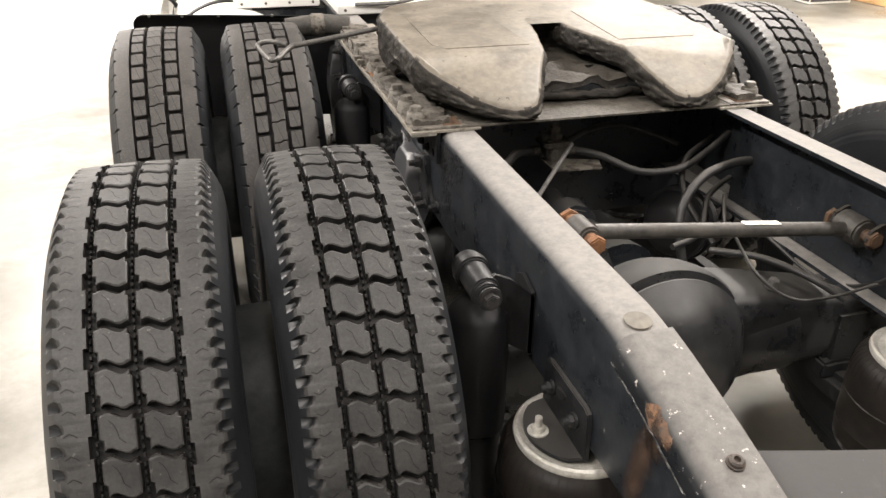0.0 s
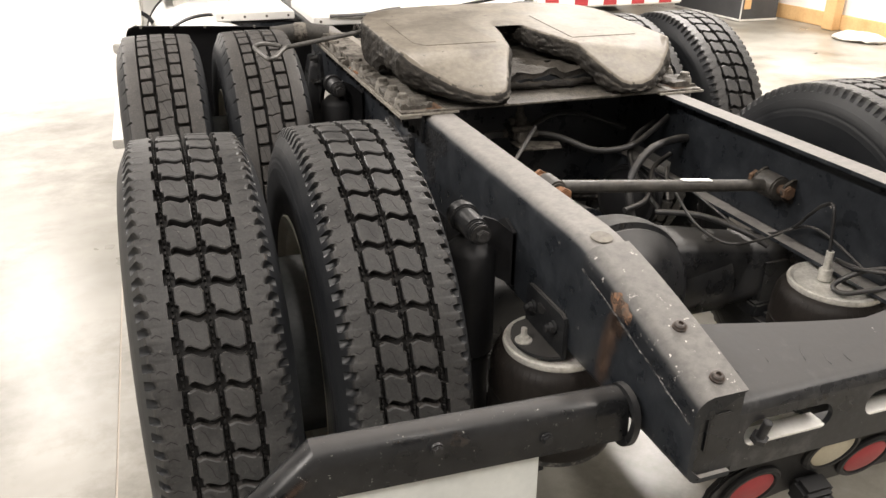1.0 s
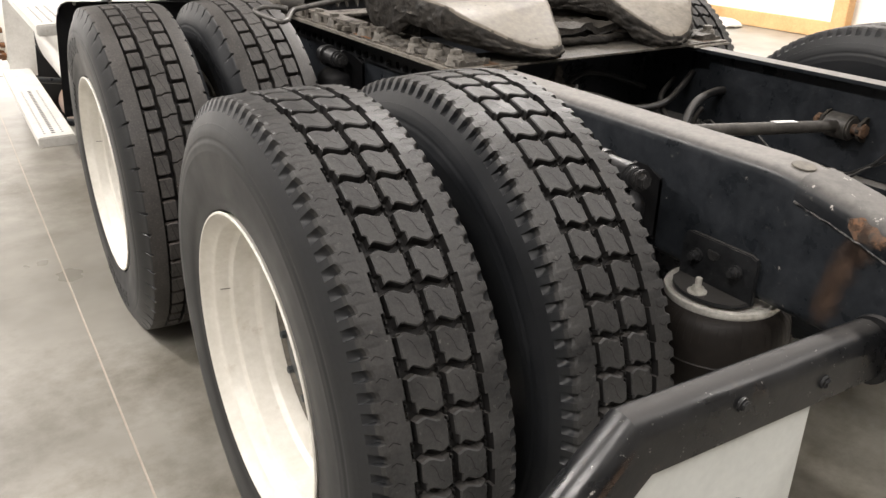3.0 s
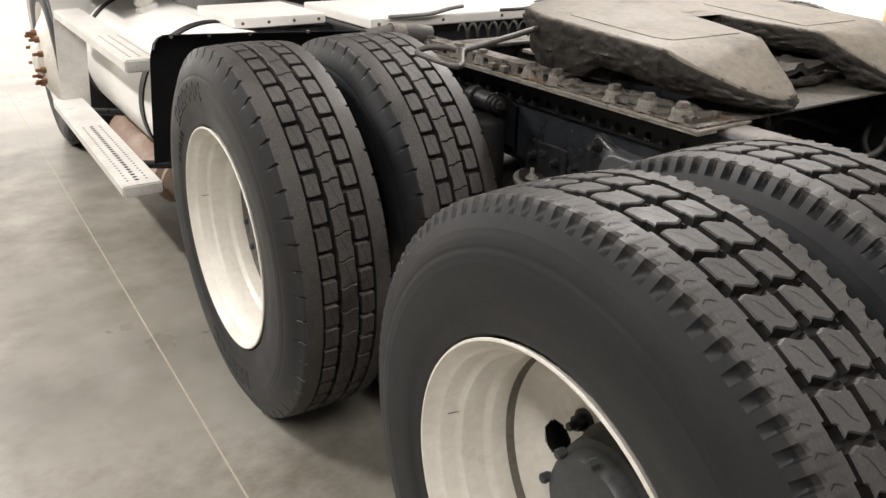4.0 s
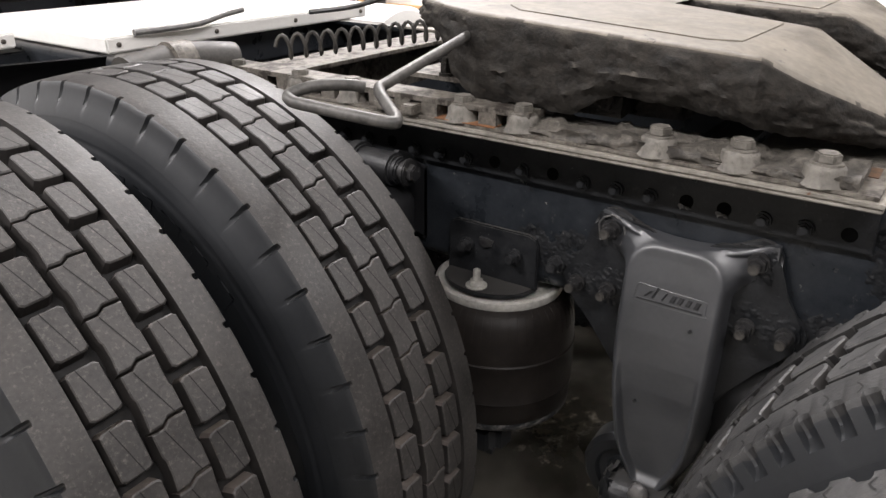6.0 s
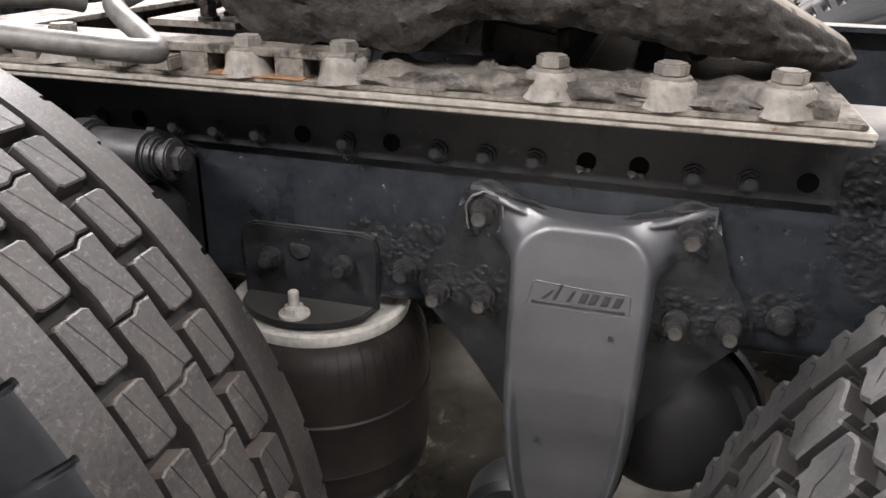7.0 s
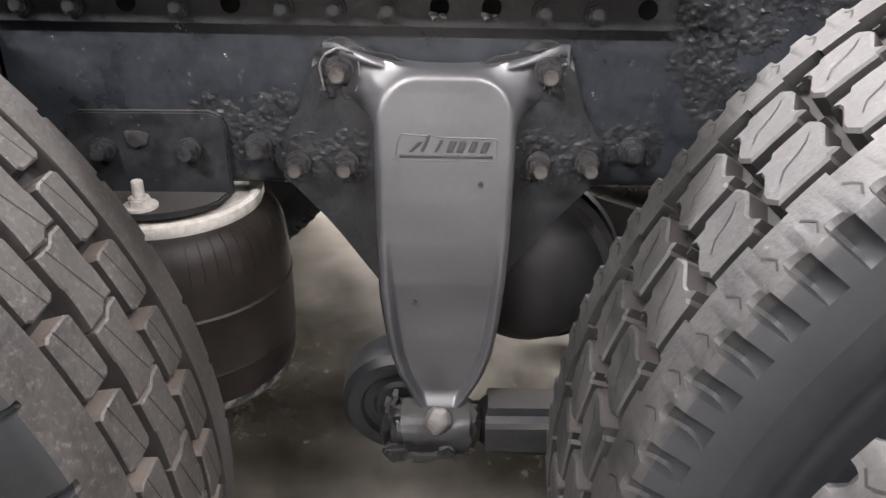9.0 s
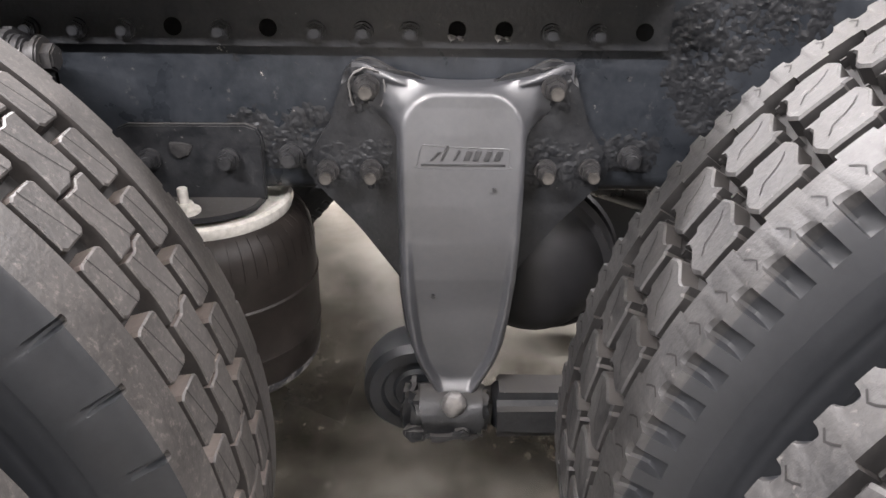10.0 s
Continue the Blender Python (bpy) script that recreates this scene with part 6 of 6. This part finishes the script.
# base plates on the rails and the thin full-width sheet at the rear
bm = B()
box(bm, -0.364, 0.364, 0.388 - OY, 0.56 - OY, 0.9305 - OZ, 0.9362 - OZ, 0.001)
part("rear_sheet", bm, DIRT, fifth, "thin dusty steel sheet")
for s in (-1, 1):
    out = 0.504 if s < 0 else 0.49
    bm = B()
    box(bm, *sorted((s * out, s * 0.33)), 0.381 - OY, 1.72 - OY, 0.9256 - OZ, 0.9316 - OZ, 0.001)
    part("base_plate", bm, WORN, fifth, "worn steel base strip")
    bm = B()
    box(bm, *sorted((s * (out - 0.006), s * 0.365)), 0.388 - OY, 1.70 - OY, 0.9322 - OZ, 0.9372 - OZ, 0.001)
    part("base_plate", bm, PLATE, fifth, "dusty steel base strip")
    # slotted rack: a top bar on teeth
    bm = B()
    y1 = 1.66 - OY
    box(bm, *sorted((s * (out - 0.014), s * 0.435)), 0.846 - OY, y1, 0.9565 - OZ, 0.9655 - OZ, 0.001)
    y = 0.8485
    while y < 1.64:
        box(bm, *sorted((s * (out - 0.0145), s * 0.436)), y - OY, y - OY + 0.0305, 0.9374 - OZ, 0.9567 - OZ)
        y += 0.053
    box(bm, *sorted((s * 0.455, s * 0.45)), 0.85 - OY, y1, 0.9376 - OZ, 0.9565 - OZ)
    part("slide_rack", bm, PLATE, fifth, "dusty slotted slide rack")
    for by in (0.4526, 0.551, 0.657, 0.863, 0.968, 1.19, 1.31, 1.47, 1.60):
        bm = B()
        lathe(bm, [(0.0, 0.0310), (0.004, 0.0292), (0.012, 0.0268), (0.0235, 0.0252), (0.0275, 0.0215)], 16, "Z")
        for v in bm.verts:
            v.co.x *= 0.92
        rough_up(bm, 0.003, 70)
        cyl(bm, (0, 0, 0.0255), (0, 0, 0.0300), 0.0208, 18, bevel=0.001)
        cyl(bm, (0, 0, 0.0295), (0, 0, 0.0425), 0.0166, 6, bevel=0.002)
        part("rack_bolt", bm, RACK_BOLT, fifth, "dusty hexagon bolt on its block", at=Matrix.Translation((s * (out - 0.028), by - OY, 0.936 - OZ)) @ Matrix.Scale(0.92, 4))
    # the rear half of the rack lies under caked dirt
    bm = B()
    box(bm, *sorted((s * (out - 0.012), s * 0.40)), 0.412 - OY, 0.85 - OY, 0.9374 - OZ, 0.950 - OZ)
    bmesh.ops.subdivide_edges(bm, edges=[e for e in bm.edges if abs((e.verts[0].co - e.verts[1].co).y) > 0.1], cuts=60, use_grid_fill=True)
    bmesh.ops.subdivide_edges(bm, edges=[e for e in bm.edges if abs((e.verts[0].co - e.verts[1].co).x) > 0.05], cuts=8, use_grid_fill=True)
    bmesh.ops.subdivide_edges(bm, edges=[e for e in bm.edges if abs((e.verts[0].co - e.verts[1].co).z) > 0.01], cuts=3, use_grid_fill=True)
    for v in bm.verts:
        q = v.co * 1.0
        if q.z > 0.0095:
            k = min(1.0, (q.z - 0.0095) / 0.012)
            v.co.z += k * (0.004 * noise.noise(Vector((q.x * 40, q.y * 26, 0.3))) + 0.004 * noise.noise(Vector((q.x * 110, q.y * 80, 0.7))) + (0.004 if noise.noise(Vector((q.x * 18, q.y * 17, 1.1))) > 0.08 else -0.003))
        v.co.x += s * 0.006 * noise.noise(Vector((q.y * 30, q.z * 190, 2.0)))
    part("caked_dirt", bm, DIRT, fifth, "caked dirt over the slide rack", 70)
part("rust_patch", box(B(), -0.4985, -0.46, 0.900 - OY, 1.006 - OY, 0.9374 - OZ, 0.9384 - OZ), RUST, fifth, "orange rust under the rack holes")
part("rust_patch", box(B(), -0.42, -0.375, 0.40 - OY, 0.47 - OY, 0.9373 - OZ, 0.9383 - OZ), STAIN_RUST, fifth, "brown rust")
part("rust_patch", box(B(), 0.39, 0.44, 0.40 - OY, 0.46 - OY, 0.9373 - OZ, 0.9383 - OZ), STAIN_RUST, fifth, "brown rust")
for y in (1.05, 1.103):
    part("rack_lug", box(B(), -0.512, -0.47, y - 0.012 - OY, y + 0.012 - OY, 0.9385 - OZ, 0.9535 - OZ, 0.002), PLATE, fifth)
# release handle: a round bar ending in an open triangular grip
bm = B()
tube(bm, [(-0.43, 0.979, 1.063), (-0.55, 0.961, 1.0485), (-0.69, 0.940, 1.032), (-0.722, 0.931, 1.027), (-0.757, 0.882, 1.012), (-0.772, 0.866, 1.010), (-0.787, 0.870, 1.010), (-0.806, 0.975, 1.018), (-0.809, 0.998, 1.022), (-0.800, 1.004, 1.027),
          (-0.776, 0.985, 1.035), (-0.745, 0.960, 1.034), (-0.729, 0.950, 1.030)], 0.0075, 14)
for v in bm.verts:
    v.co -= Vector((0, OY, OZ))
part("release_handle", bm, HANDLE, fifth, "grey steel release handle with a triangular grip")

# web side angle with its row of bolts under the base plate
bm = B()
box(bm, -WEB - 0.011, -WEB - 0.001, 0.386, 1.70, 0.846, 0.9255, 0.001)
angle_l = part("mounting_angle", bm, CRUSTY, truck, "black bolted mounting angle on the web")
part("angle_flange", box(B(), -0.5025, -WEB - 0.0112, 0.3815, 1.715, 0.9190, 0.9252, 0.0015), WORN, angle_l, "dusty turned-out flange")
part("mounting_angle", box(B(), WEB + 0.001, WEB + 0.011, 0.386, 1.70, 0.846, 0.9255, 0.001), CRUSTY, truck, "black bolted mounting angle on the web")
for k in range(24):
    y = 0.415 + 0.0514 * k
    if k in (0, 3, 4, 8, 10, 14, 17):
        # Flat black disc: the hole's inner shade is painted, nothing is cut.
        part("bolt_hole", cyl(B(), (0, 0, 0), (-0.0006, 0, 0), 0.0098, 20), VOID, angle_l, "black disc painted for an open hole's shade", at=Matrix.Translation((-WEB - 0.0112, y, 0.867)))
        if k in (3, 4):
            bm = box(B(), -0.002, 0.0, -0.0075, 0.0075, -0.0035, 0.0035)
            bmesh.ops.subdivide_edges(bm, edges=bm.edges[:], cuts=5, use_grid_fill=True)
            rough_up(bm, 0.006, 160)
            part("torn_rim", bm, BOLT, angle_l, "pale torn metal under the hole", at=Matrix.Translation((-WEB - 0.0118, y, 0.8585)))
    else:
        bolt_on(angle_l, (-WEB - 0.011, y, 0.864), (-1, 0, 0), 0.0095, 0.007, 0.0085, CRUSTY)
for y in (0.48, 0.62, 0.84):
    bolt_on(angle_l, (-WEB - 0.011, y, 0.903), (-1, 0, 0), 0.009, 0.006, 0.0, CRUSTY)

# ---- forward part of the truck ----
bm = B()
prof = [(1.885, 0.972), (1.905, 0.972), (1.922, 0.965), (1.93, 0.950), (1.935, 0.90), (1.945, 0.75), (1.955, 0.548)]
ring = []
for y, z in prof:
    soft = min(1.0, max(0.0, (z - 0.88) / 0.08))
    cols = ((-1.222, 0.045, -0.03), (-1.216, 0.024, -0.02), (-1.204, 0.010, -0.01), (-1.185, 0.002, 0.0), (-0.9, 0.0, 0.0), (-0.6, 0.0, 0.0), (-0.452, 0.0, 0.0))
    ring.append([bm.verts.new((x + lean * (0.97 - z) / 0.42, y, z - soft * dip - 0.035 * max(0, (x + 1.2) / 0.7))) for x, dip, lean in cols])
for p, q in zip(ring, ring[1:]):
    for k in range(len(p) - 1):
        bm.faces.new((p[k], p[k + 1], q[k + 1], q[k]))
bmesh.ops.solidify(bm, geom=bm.faces[:], thickness=0.008)
fender = part("quarter_fender", bm, FLAP_BLACK, truck, "black plastic quarter fender flap ahead of the tyre", 40)
for x in (-1.16, -1.04, -0.905, -0.70):
    part("rivet", cyl(B(), (0, 0, 0), (0, -0.004, 0.001), 0.006, 10), ZINC, fender, at=Matrix.Translation((x, 1.908, 0.962 - 0.05 * (x + 1.2) * 0.7)))

# fuel tank along the frame
tank = tagged(new("fuel_tank"), "white cylindrical fuel tank with black straps")
tank.parent = truck
tank.location = (-0.85, 2.95, 0.61)
bm = B()
lathe(bm, [(-0.88, 0.001), (-0.88, 0.15), (-0.875, 0.25), (-0.86, 0.292), (-0.835, 0.305), (0.80, 0.305), (0.83, 0.292), (0.85, 0.25), (0.85, 0.001)], 72, "Y")
part("shell", bm, WHITE, tank, "white painted tank shell")
for y in (-0.47, 0.70):
    bm = B()
    lathe(bm, [(y - 0.03, 0.306), (y - 0.03, 0.312), (y + 0.03, 0.312), (y + 0.03, 0.306)], 72, "Y")
    part("strap", bm, FLAP_BLACK, tank, "black tank strap")
bm = B()
cyl(bm, (0, 0, 0), (0, 0, 0.03), 0.05, 24, bevel=0.004)
cyl(bm, (0, 0, 0.03), (0, 0, 0.06), 0.045, 10, bevel=0.006)
part("filler_cap", bm, ALU, tank, "grey filler cap", at=Matrix.Translation((-0.09, 0.16, 0.285)) @ pose(0, 0, 0, 0, -18))

part("air_tank", cyl(B(), (-0.98, 2.75, 0.205), (-0.98, 3.75, 0.205), 0.11, 28, bevel=0.03), STAIN_TANK, truck, "brown stained air tank under the fuel tank")
# step irons beside the tank
steps = tagged(new("side_steps"), "pale perforated aluminium steps beside the tank")
steps.parent = truck
steps.location = (-1.26, 2.8, 0)
for x0, x1, y0, y1, z, nm in ((-1.352, -1.218, 2.03, 3.50, 0.46, "lower_step"), (-1.285, -1.165, 2.03, 3.48, 0.878, "upper_step")):
    bm = B()
    box(bm, x0 + 1.26, x1 + 1.26, y0 - 2.8, y1 - 2.8, z - 0.042, z, 0.005)
    st = part(nm, bm, ALU, steps, "pale worn aluminium tread")
    m0 = {}
    for k in range(26 if nm == "lower_step" else 16):
        for j, (r, off) in enumerate(((0.0045, 0.03), (0.0085 if nm == "lower_step" else 0.0045, 0.062), (0.0045, 0.095))):
            at = Matrix.Translation((x0 + 1.26 + off, y0 - 2.8 + 0.06 + 0.032 * k, z))
            if k == 0:
                # Perforations aren't cut: black discs paint the shade inside them.
                m0[j] = part("hole", cyl(B(), (0, 0, -0.002), (0, 0, 0.0006), r, 10), FLAP_BLACK, st, at=at)
            else:
                again(m0[j], at, st)
bm = slab(B(), [(-0.06, 0.42), (0.07, 0.42), (0.11, 0.88), (-0.025, 0.88)], 0.012, lambda a, b, c: (a, 0.67 + c, b), 0.003)
part("riser", bm, ALU, steps, "pale aluminium riser panel")
for y in (2.35, 3.3):
    part("step_bracket", tube(B(), [(0.05, y - 2.8, 0.43), (0.22, y - 2.8, 0.40), (0.42, y - 2.8, 0.36)], 0.016, 10), CHASSIS, steps)
    part("step_bracket", tube(B(), [(0.07, y - 2.8, 0.84), (0.13, y - 2.8, 0.80), (0.16, y - 2.8, 0.74)], 0.012, 10), CHASSIS, steps)

# white deck plates behind the cab
for nm, x0, x1, y0, y1, z, mt in (("deck_plate", -0.83, -0.462, 2.275, 2.74, 0.950, WHITE), ("deck_plate", -0.43, 0.47, 1.95, 2.56, 0.963, WHITE)):
    bm = box(B(), x0, x1, y0, y1, z - 0.036, z, 0.004)
    d = part(nm, bm, mt, truck, "white painted deck plate")
    for k in range(4):
        x = x0 + 0.03 + (x1 - x0 - 0.06) * k / 3
        part("screw", cyl(B(), (0, 0.001, 0), (0, -0.003, 0), 0.006, 10), PLATE, d, at=Matrix.Translation((x, y0, z - 0.018)))
bm = B()
box(bm, -0.80, -0.40, 2.30, 2.9, 0.80, 0.90, 0.004)
box(bm, -0.42, 0.42, 2.0, 2.06, 0.84, 0.925, 0.004)
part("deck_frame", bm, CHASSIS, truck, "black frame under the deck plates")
part("deck_catch", tube(B(), [(-0.36, 1.945, 0.968), (-0.20, 1.93, 0.972), (-0.10, 1.94, 0.985), (-0.03, 1.95, 0.99)], 0.008, 8), BOLT, truck, "bent grey catch")

# coiled air line lying across the rails
bm = B()
coil = []
for k in range(13 * 12 + 1):
    a = 2 * math.pi * k / 12
    t = k / (13 * 12)
    coil.append((-0.36 + 0.46 * t, 1.48 - 0.10 * t + 0.024 * math.cos(a) * 0.4, 0.980 + 0.023 * math.sin(a)))
tube(bm, coil, 0.0042, 6, 1)
part("coiled_line", bm, ROD, truck, "grey coiled air line")
bm = B()
box(bm, -0.42, 0.42, 1.50, 1.62, 0.915, 0.924, 0.001)
box(bm, -0.42, 0.42, 1.60, 1.612, 0.80, 0.916)
part("front_crossmember", bm, PLATE, truck, "dusty crossmember under the coil")
part("air_line", tube(B(), [(-0.02, 1.72, 1.0), (0.02, 1.60, 1.02), (0.12, 1.5, 1.06), (0.24, 1.42, 1.09)], 0.006, 8), HOSE, truck)

# rear wall of the cab, its hanging lines and the steer wheel
part("cab_wall", box(B(), -1.12, 1.12, 3.05, 3.15, 1.02, 2.9, 0.03), FLAP_BLACK, truck, "dark cab rear wall")
part("cab_sill", box(B(), -1.15, 1.15, 3.15, 4.2, 0.98, 1.3, 0.03), CHASSIS, truck, "black cab underside")
loop = [(-0.46 + 0.12 * math.cos(a), 2.86 + 0.01 * a, 1.02 + 0.075 * math.sin(a)) for a in [k * 2 * math.pi / 16 for k in range(33)]]
part("green_line", tube(B(), loop, 0.008, 8, 1), GREEN, truck, "green coiled air line")
for dx in (0.0, 0.3, 0.62):
    part("cab_line", tube(B(), [(-0.3 + dx, 3.04, 1.25), (-0.28 + dx, 2.9, 1.02), (-0.12 + dx, 2.85, 0.99), (0.05 + dx, 2.95, 1.05)], 0.011, 8), HOSE, truck)
steer = tagged(new("steer_wheel"), "front steer wheel with a white hub and rusty studs")
steer.parent = truck
steer.location = (-1.10, 4.42, 0.505)
bm = B()
prof = [(-a, r) for a, r in SIDE] + [(-0.11, 0.508), (0.11, 0.508)] + [(a, r) for a, r in reversed(SIDE)]
lathe(bm, prof, 72, "X")
part("tyre", bm, RUBBER_SIDE, steer, "black steer tyre")
bm = B()
lathe(bm, [(-0.112, 0.300), (-0.1335, 0.3085), (-0.130, 0.2985), (-0.11, 0.28), (-0.12, 0.24), (-0.155, 0.19), (-0.17, 0.165), (-0.17, 0.10), (-0.20, 0.09), (-0.215, 0.06), (-0.218, 0.001)], 60, "X")
part("rim", bm, RIM, steer, "white painted steer rim")
for k in range(10):
    a = 2 * math.pi * (k + 0.5) / 10
    part("lug_nut", cyl(cyl(B(), (-0.17, 0, 0), (-0.198, 0, 0), 0.017, 6, bevel=0.002), (-0.195, 0, 0), (-0.225, 0, 0), 0.009, 10), RUST, steer, "rusty wheel nut",
         at=Matrix.Translation((0, 0.1425 * math.cos(a), 0.1425 * math.sin(a))))
bm = B()
arch = [(-1.10, 4.42 + 0.60 * math.cos(a), 0.52 + 0.60 * math.sin(a)) for a in [math.pi * k / 16 for k in range(-1, 17)]]
vs = [[bm.verts.new((x, p[1], p[2])) for x in (-1.235, -0.85)] for p in arch]
for p, q in zip(vs, vs[1:]):
    bm.faces.new((p[0], p[1], q[1], q[0]))
bmesh.ops.solidify(bm, geom=bm.faces[:], thickness=0.03)
part("wheel_arch", bm, WHITE, truck, "white painted front wheel arch")
part("cab_side", box(B(), -1.2, -1.14, 3.62, 5.4, 1.05, 2.6, 0.02), WHITE, truck, "white cab side")

# unseen gearbox, front axle, far tank and wheel: added to block light below
bm = B()
box(bm, -0.30, 0.30, 3.2, 4.6, 0.36, 0.98, 0.06)
cyl(bm, (0, 2.55, 0.62), (0, 3.25, 0.64), 0.14, 24, 0.24)
part("gearbox", bm, CHASSIS, truck, "unseen black engine block added to keep light out")
part("front_axle", box(B(), -0.95, 0.95, 4.36, 4.48, 0.36, 0.48, 0.02), CHASSIS, truck, "unseen black axle beam added to keep light out")
copy_thing(tank, pose(0.85, 2.95, 0.61))
copy_thing(steer, pose(1.10, 4.42, 0.505, 0, 0, 180))
part("drive_shaft", cyl(B(), (-0.01, 1.62, 0.60), (0, 2.6, 0.62), 0.055, 20), CHASSIS, truck, "black drive shaft")
